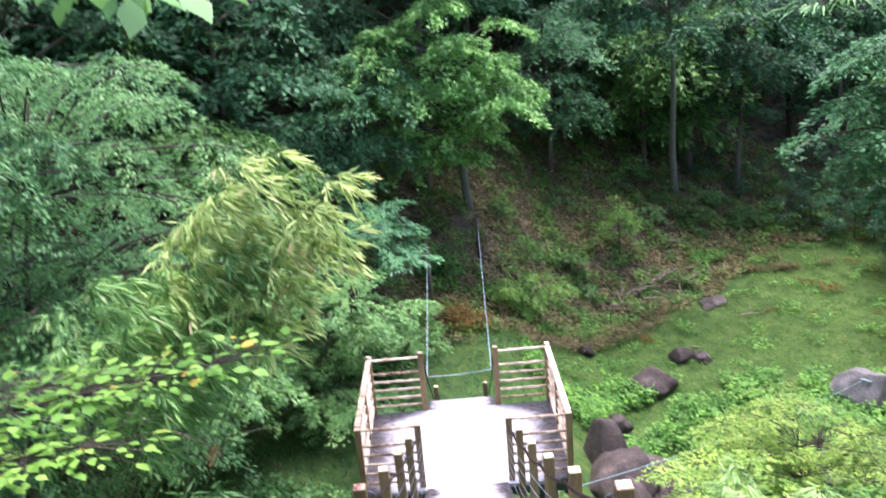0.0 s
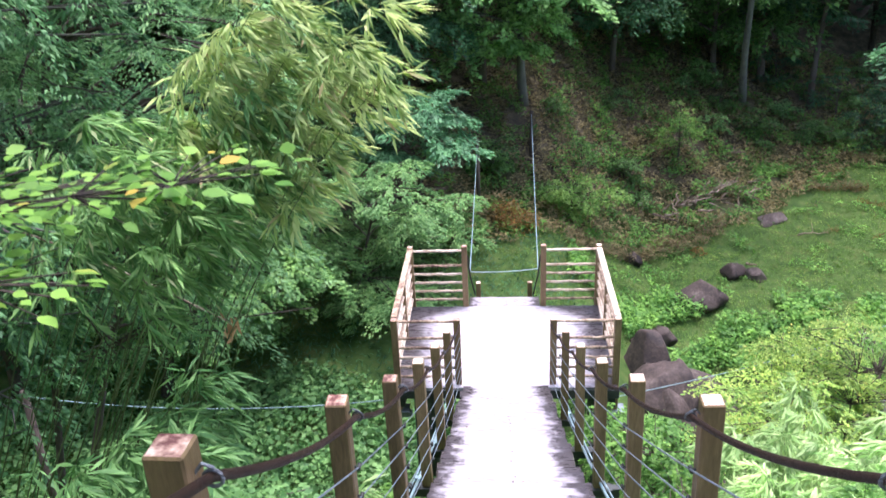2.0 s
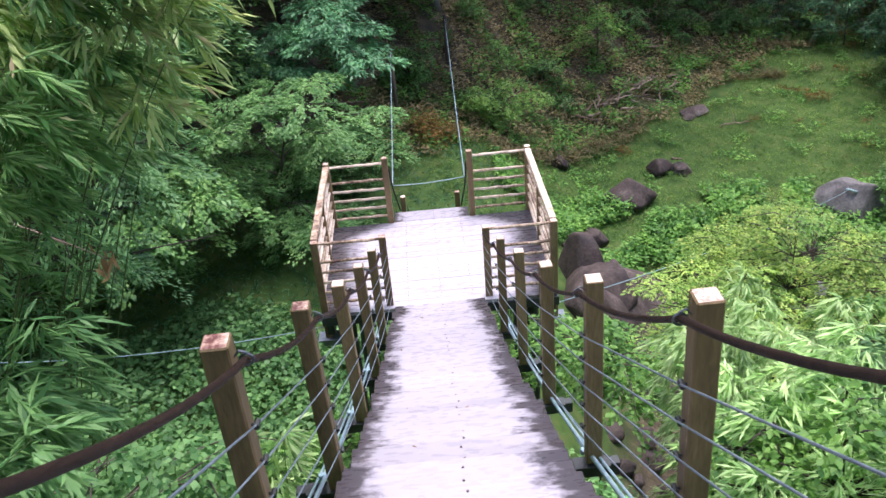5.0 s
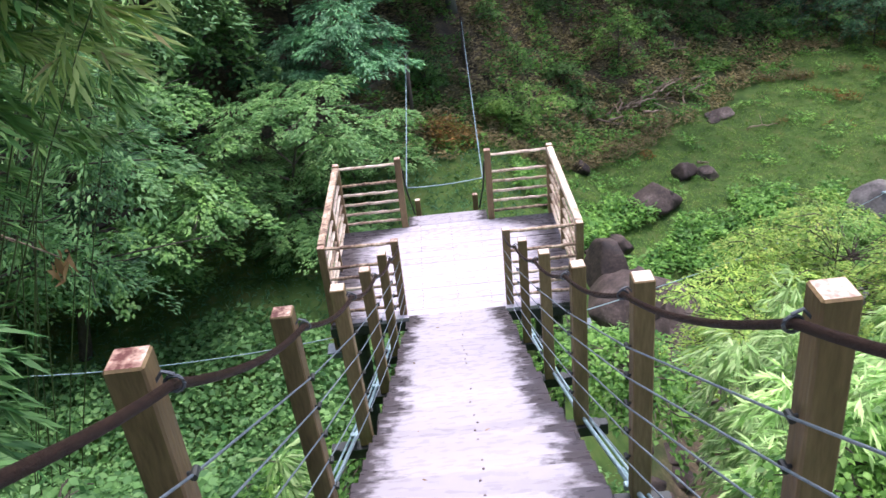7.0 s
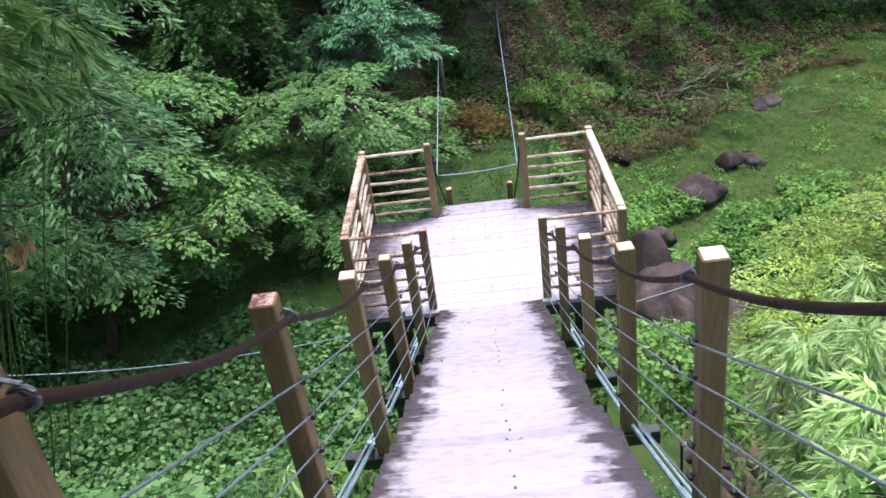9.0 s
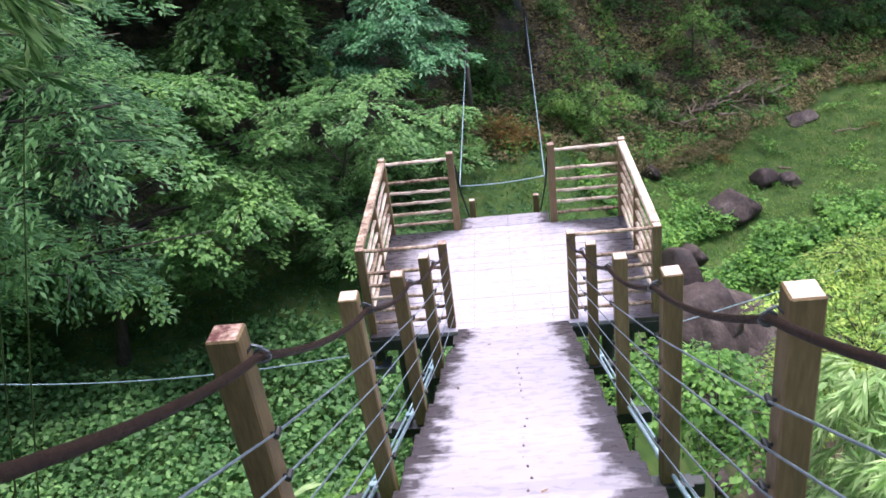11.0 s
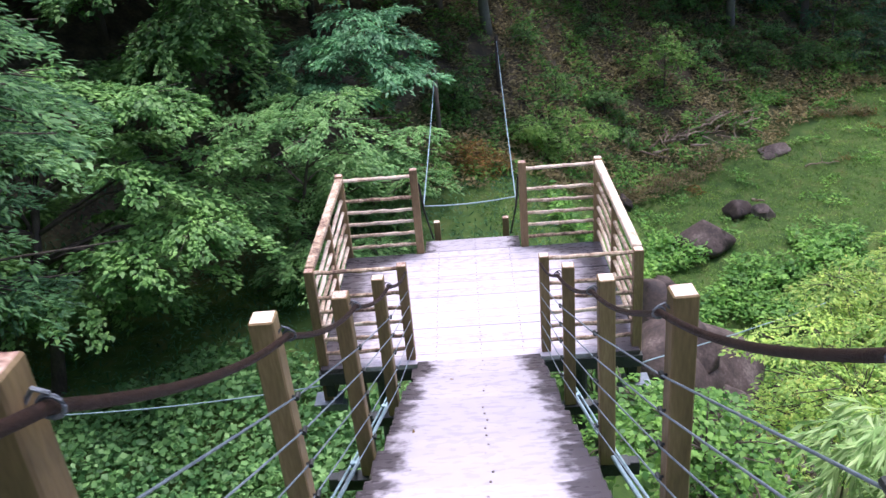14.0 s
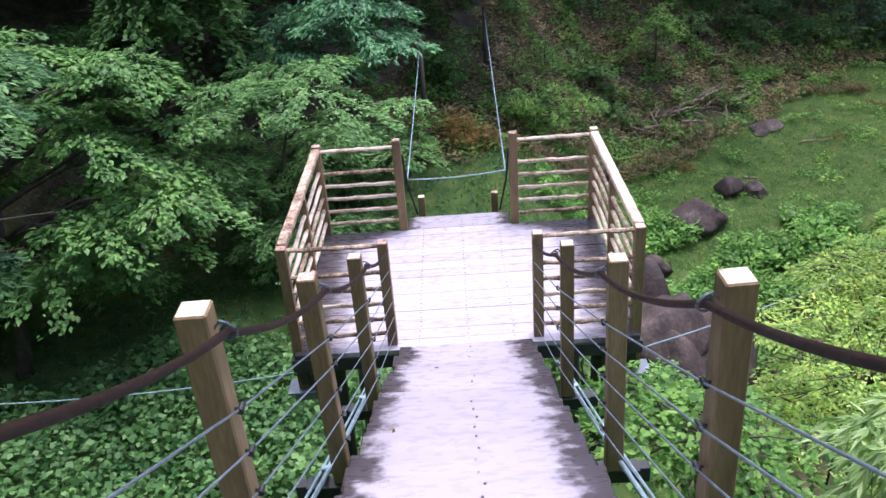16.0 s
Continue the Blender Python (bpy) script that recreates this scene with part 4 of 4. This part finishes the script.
# those uphill behind the bridge are unseen, added to keep light off post fronts
for x, y in ((-9, -19), (-4.5, -21.5), (0.5, -23), (5, -21), (9.5, -19), (-13, -15), (13, -15), (-12, -9.5), (12, -9), (-7, -26), (3, -28), (14, -3), (-13.5, 9.5), (-12.5, 14.5), (-15.5, 4.0), (-9.8, 18.5), (18.5, 17.0), (20.0, 11.0), (16.5, 6.5), (21.5, 28.0)):
    copy_thing(rf.choice(kinds), Matrix.Translation(on(x, y)) @ pose(0, 0, 0, 0, 0, rf.uniform(0, 360)) @ Matrix.Scale(rf.uniform(0.75, 1.0), 4))


# ---- ground cover ----
def cover(name, label, category, n, inside, size, aspect, leaf, seed, height, stand=0.3, tilt=0.4):
    """Leaves or blades strewn over the ground where inside(x, y, rng) allows."""
    rng = np.random.default_rng(seed)
    P = []
    x0, x1, y0, y1, test = inside
    while len(P) < n:
        x, y = rng.uniform(x0, x1), rng.uniform(y0, y1)
        if test(x, y):
            P.append(on(x, y, height * rng.uniform(0, 1) ** 1.5))
    P = np.array(P)
    bump = np.array([0.5 + noise.noise((x * 0.8, y * 0.8, seed)) for x, y, _ in P])
    P[:, 2] += height * 0.8 * bump
    A = rng.normal(0, 1, P.shape)
    A[:, 2] = A[:, 2] * 0.3 + stand
    L = size * rng.uniform(0.6, 1.4, n)
    ob = leaves(name, P, A, np.array([0, 0, 1.0]) + rng.normal(0, tilt, P.shape), L, L * aspect, leaf, None, kink=0.08)
    tagged(ob, label, category, kind="stuff")


def meadow(x, y):
    return y - 0.8 * x < 15.5 + 2.0 * noise.noise((x * 0.4, y * 0.4, 2)) and x > 0.3 * (16 - y) - 0.5


cover("grass", "short bright green meadow grass", "grass", 90000, (-1.5, 24, 11, 33, meadow), 0.10, 0.2, L_GRASS, 1, 0.04, 0.55)
cover("meadow_weeds", "low clumps of leafy weeds in the meadow", "weeds", 5000, (2, 22, 12, 30, lambda x, y: meadow(x, y) and noise.noise((x * 0.9, y * 0.9, 44)) > 0.28), 0.12, 0.45, L_HERB, 14, 0.14, 0.3)
cover("meadow_bracken", "small rusty brown clumps in the meadow", "bracken", 1600, (6, 20, 17, 30, lambda x, y: meadow(x, y) and noise.noise((x * 0.8, y * 1.1, 61)) > 0.42), 0.13, 0.25, L_ORANGE, 15, 0.16, 0.4)
cover("ground_vine", "dense lobed green vine leaves covering the slope", "vine", 36000, (-11, 0.5, -2.5, 8.5, lambda x, y: y < 6.6 + 0.9 * math.sin(x)), 0.125, 0.8, L_VINE, 2, 0.4, -0.15, tilt=0.65)
# the shade in the hollow is put into this grass by the dark L_DARK
cover("grass", "grass under the trees, coloured dark for their shade", "grass", 14000, (-12, 2, 6, 16, lambda x, y: True), 0.14, 0.2, L_DARK, 3, 0.06, 0.7)
cover("wild_herbs", "leafy herbs and nettles along the stream", "herbs", 19000, (2, 17, 4, 15.5, lambda x, y: noise.noise((x * 0.7, y * 0.7, 9)) > -0.05 and y > 16 - 1.2 * x and not (x > 8.5 and y < 11.5 and noise.noise((x, y, 6)) > -0.3)), 0.15, 0.5, L_HERB, 4, 0.4, 0.1)
cover("bank_herbs", "sparse ferns and herbs on the brown bank", "herbs", 34000, (-3, 22, 15, 36, lambda x, y: y - 0.8 * x > 15 and noise.noise((x * 1.1, y * 1.1, 5)) > 0.02), 0.16, 0.4, L_HERB, 5, 0.3, 0.2)
cover("withered_leaves", "withered brown leaves and bracken on the bank", "litter", 60000, (-3, 22, 15, 36, lambda x, y: y - 0.8 * x > 14.8 + noise.noise((x, y, 3)) and noise.noise((x * 0.8, y * 0.8, 15)) > -0.35), 0.15, 0.4, L_BROWN, 6, 0.22, 0.15)
cover("rusty_bracken", "rusty orange bracken patch behind the landing", "bracken", 900, (-0.5, 1.3, 15.4, 17.0, lambda x, y: (x - 0.4) ** 2 + (y - 16.2) ** 2 < 0.6), 0.18, 0.2, L_ORANGE, 7, 0.5, 0.2)
cover("rusty_bracken", "rusty bracken beside the grass", "bracken", 1500, (9, 16, 23, 30, lambda x, y: noise.noise((x * 0.7, y * 0.9, 21)) > 0.35), 0.16, 0.2, L_BROWN, 8, 0.25, 0.3)
cover("rusty_bracken", "brown sedge along the foot of the bank", "bracken", 2500, (2, 8, 15, 24, lambda x, y: abs(y - 0.8 * x - 14.8) < 0.7), 0.2, 0.15, L_BROWN, 9, 0.3, 0.3)
cover("slope_herbs", "leafy herbs on the slope below the bridge", "herbs", 60000, (-11, 11, -17.5, 2.5, lambda x, y: abs(x) < 9.5 + 2 * noise.noise((x * 0.5, y * 0.5, 7)) and (abs(x) > 1.2 or y > -13) and noise.noise((x * 0.6, y * 0.6, 31)) > -0.35), 0.10, 0.6, L_VINE, 10, 0.4, 0.05)


cover("slope_herbs", "dense leafy herbs on the bank right below the deck", "herbs", 16000, (0.3, 3.6, -10.5, 1.5, lambda x, y: noise.noise((x * 0.9, y * 0.9, 52)) > -0.4), 0.10, 0.6, L_VINE, 16, 0.4, 0.05)


# ---- rocks and dead wood ----
def rock(name, label, at, size, seed, group="boulders", turn=0.0, flat=0.71, tip=0.0, stone=ROCK):
    bm = bmesh.new()
    bmesh.ops.create_icosphere(bm, subdivisions=4, radius=1)
    cuts = [Vector((math.sin(seed * 7 + k * 2.4), math.cos(seed * 5 + k * 1.7), math.sin(k * 3.3 + seed))).normalized() for k in range(7)]
    for v in bm.verts:
        p = v.co.copy()
        q = p + 0.30 * Vector(noise.noise_vector(p * 1.1 + Vector((seed * 3.1, 0, 0)))) + 0.10 * Vector(noise.noise_vector(p * 3 + Vector((seed, 5, 0)))) + 0.035 * Vector(noise.noise_vector(p * 9 + Vector((seed, 2, 1))))
        for nrm in cuts:
            over = q.dot(nrm) - flat
            if over > 0:
                q -= nrm * over * 0.9
        v.co = Vector((q.x * size[0], q.y * size[1], q.z * size[2]))
    ob = part(name, bm, stone, None, smooth=True)
    ob.matrix_basis = pose(*at, 0, tip, turn)
    tagged(ob, label, "rock", group)
    return ob


rock("boulder", "dark brown boulder in the meadow grass", on(6.2, 15.4, 0.15), (0.85, 0.65, 0.72), 1)
rock("boulder", "small grey rock beside the meadow boulder", on(7.6, 17.3, 0.1), (0.42, 0.4, 0.38), 2)
rock("boulder", "small dark rock in the meadow", on(8.3, 17.2, 0.05), (0.42, 0.35, 0.33), 3)
rock("boulder", "pale rock lying in the meadow", on(10.1, 22.2, 0.1), (0.55, 0.35, 0.25), 4)
rock("boulder", "small pale rock in the meadow", on(9.7, 21.6, 0.05), (0.25, 0.2, 0.15), 8)
rock("boulder", "large brown boulder below the landing", on(3.9, 8.9, 0.4), (1.0, 1.1, 1.2), 5)
rock("boulder", "tall brown boulder beside the landing", on(3.9, 10.3, 0.2), (0.85, 0.9, 1.25), 31)
rock("boulder", "dark fractured boulder below the landing", on(4.7, 8.2, 0.3), (0.9, 0.8, 0.8), 32)
rock("boulder", "large dark boulder over the stream bed", on(4.9, 9.7, 0.45), (1.35, 1.2, 1.35), 7)
rock("boulder", "large rounded grey boulder tied with a blue cable", on(12.3, 13.4, 0.2), (1.05, 0.8, 0.82), 6, flat=0.7, tip=-16, stone=GREYROCK)
rock("boulder", "brown fractured boulder by the stream", on(11.0, 8.2, 0.3), (1.3, 1.1, 0.9), 9)
rock("boulder", "grey boulder by the stream", on(10.7, 5.6, 0.3), (1.25, 1.0, 0.95), 10, stone=GREYROCK)
rock("boulder", "dark wet rock by the stream", on(10.4, 12.8, 0.1), (0.55, 0.5, 0.45), 11)
rock("boulder", "half-buried dark rock in the herbs", on(4.6, 12.9, 0.1), (0.5, 0.45, 0.35), 12)
rock("boulder", "half-buried rock near the landing", on(3.9, 12.0, 0.1), (0.45, 0.4, 0.35), 13)
rock("boulder", "pale boulder at the foot of the bank", on(4.4, 18.0, 0.1), (0.3, 0.3, 0.35), 14)
rock("boulder", "pale grey rounded boulder in the stream bed", on(10.6, 7.0, 0.1), (0.9, 0.7, 0.5), 41, flat=0.8, stone=GREYROCK)
rock("boulder", "purple-brown boulder beside the landing", on(4.2, 8.4, 0.35), (0.95, 0.9, 1.15), 51)
rock("boulder", "purple-brown boulder beside the landing", on(5.7, 9.3, 0.35), (0.5, 0.5, 0.6), 52)
rr = random.Random(5)
for i in range(16):
    x, y, r = 5.6 + rr.gauss(0, 0.7), 7.7 + rr.gauss(0, 1.0), rr.uniform(0.12, 0.34)
    rock("stone", "blue-grey stone in the stream bed", on(x, y, 0.05), (r * 1.3, r, r * 0.8), 100 + i, "stream stones", rr.uniform(0, 360))
for i in range(34):
    y = rr.uniform(2, 10.5)
    x = 4.6 + 0.25 * (y - 2) + rr.gauss(0, 1.0)
    r = rr.uniform(0.12, 0.38)
    rock("stone", "grey stone in the stream bed", on(x, y, 0.03), (r * 1.2, r, r * 0.7), 20 + i, "stream stones", rr.uniform(0, 360))


for i in range(26):
    x, y = rr.uniform(9.2, 12.6), rr.uniform(5.0, 11.5)
    r = rr.uniform(0.15, 0.5)
    rock("stone", "weathered grey stone beside the stream", on(x, y, 0.03), (r * 1.2, r, r * 0.75), 70 + i, "stream stones", rr.uniform(0, 360), stone=GREYROCK)


def stick(label, a, b, r, seed, group="dead branches"):
    rng = random.Random(seed)
    ob = empty("dead_branch", label, "branch", group)
    a, b = Vector(a), Vector(b)
    ob.location = a
    bm = bmesh.new()
    n = 6
    pts = [(b - a) * (j / n) + Vector((rng.uniform(-1, 1), rng.uniform(-1, 1), rng.uniform(-0.3, 1))) * 0.05 * (b - a).length * (0 < j < n) for j in range(n + 1)]
    tube(bm, pts, [r * (1 - 0.1 * j) for j in range(n + 1)], 6)
    if rng.random() < 0.6:
        c = pts[3]
        tube(bm, [c, c + Vector((rng.uniform(-0.3, 0.3), rng.uniform(-0.3, 0.3), rng.uniform(0.05, 0.4)))], [r * 0.5, r * 0.2], 5)
    part("limb", bm, DEAD, ob, smooth=True)


for i in range(30):
    u = i / 29
    x, y = 5.6 + 4.2 * u + rr.gauss(0, 0.25), 21.6 + 3.2 * u + rr.gauss(0, 0.5)
    ang = rr.gauss(0.5, 0.55)
    ln = rr.uniform(0.5, 1.5)
    x2, y2 = x + ln * math.cos(ang), y + ln * math.sin(ang)
    stick("grey-brown dead branch lying on the bank", on(x, y, 0.12 + rr.uniform(0, 0.3)), on(x2, y2, 0.15 + rr.uniform(0, 0.35)), rr.uniform(0.03, 0.06), i)
stick("pale broken branch sticking out of the bank", on(9.2, 27.0, 0.0), on(9.9, 26.4, 0.7), 0.05, 91)
stick("pale stick lying in the meadow grass", on(10.6, 20.6, 0.05), on(11.6, 20.5, 0.08), 0.035, 92)
stick("pale piece of wood on the meadow rock", on(8.0, 17.3, 0.45), on(8.3, 17.1, 0.5), 0.05, 93)
stick("thin dead stem on the bank", on(5.0, 21.5, 0.0), on(5.2, 21.3, 1.1), 0.02, 94)
stick("thin leaning dead stem on the bank", on(6.4, 22.6, 0.0), on(7.0, 22.0, 0.9), 0.02, 95)


# ---- small things ----
def fallen_leaves():
    rng = random.Random(3)
    bm = bmesh.new()
    rim = [bm.verts.new((0.035 * math.cos(a) * (1 + 0.5 * math.cos(a)), 0.018 * math.sin(a), 0.006 + 0.006 * math.cos(2 * a))) for a in [j * math.tau / 8 for j in range(8)]]
    mid = bm.verts.new((0, 0, 0.002))
    for j in range(8):
        bm.faces.new((rim[j], rim[(j + 1) % 8], mid))
    me = bpy.data.meshes.new("fallen_leaf")
    bm.to_mesh(me)
    bm.free()
    me.materials.append(L_ORANGE)
    for i in range(9):
        x, y = rng.uniform(-0.45, 0.5), rng.uniform(-12, -1)
        slope = math.degrees(math.atan((top_z(y + 0.1) - top_z(y - 0.1)) / 0.2))
        ob = share("fallen_leaf", me, None, pose(x, y, top_z(y) - DROP + 0.022, slope * 0.8, 0, rng.uniform(0, 360)) @ Matrix.Scale(0.6, 4))
        tagged(ob, "small withered leaf lying on the deck planks", "leaf", "fallen leaves")


fallen_leaves()


def dead_sprig():
    """A withered twig with hanging brown leaves, caught in the cypress."""
    rng = np.random.default_rng(106)
    ob = empty("dead_branch", "withered brown twig hanging in the cypress", "branch", "dead branches")
    base = Vector(spot(-4.9, -5.5, 5.3))
    ob.location = base
    tip = Vector(spot(-2.0, -6.25, 4.5)) - base
    bm = bmesh.new()
    pts = bez((0, 0, 0), tip, -0.12, 8)
    tube(bm, pts, [0.014 - 0.0013 * j for j in range(9)], 6)
    for j in (5, 6, 7):
        tube(bm, [pts[j], pts[j] + Vector((0.12, 0.05 - 0.04 * (j - 6), -0.10))], [0.005, 0.002], 4)
    part("limb", bm, DEAD, ob, smooth=True)
    P = np.array([tip + Vector((float(a), float(b), float(c))) for a, b, c in rng.normal(0, 0.05, (14, 3))])
    A = rng.normal(0, 0.4, P.shape) - np.array([0, 0, 1.0])
    L = 0.11 * rng.uniform(0.6, 1.3, len(P))
    leaves("dry_leaf", P, A, rng.normal(0, 1, P.shape), L, L * 0.3, L_DRY, ob, kink=0.1, full=True)


dead_sprig()
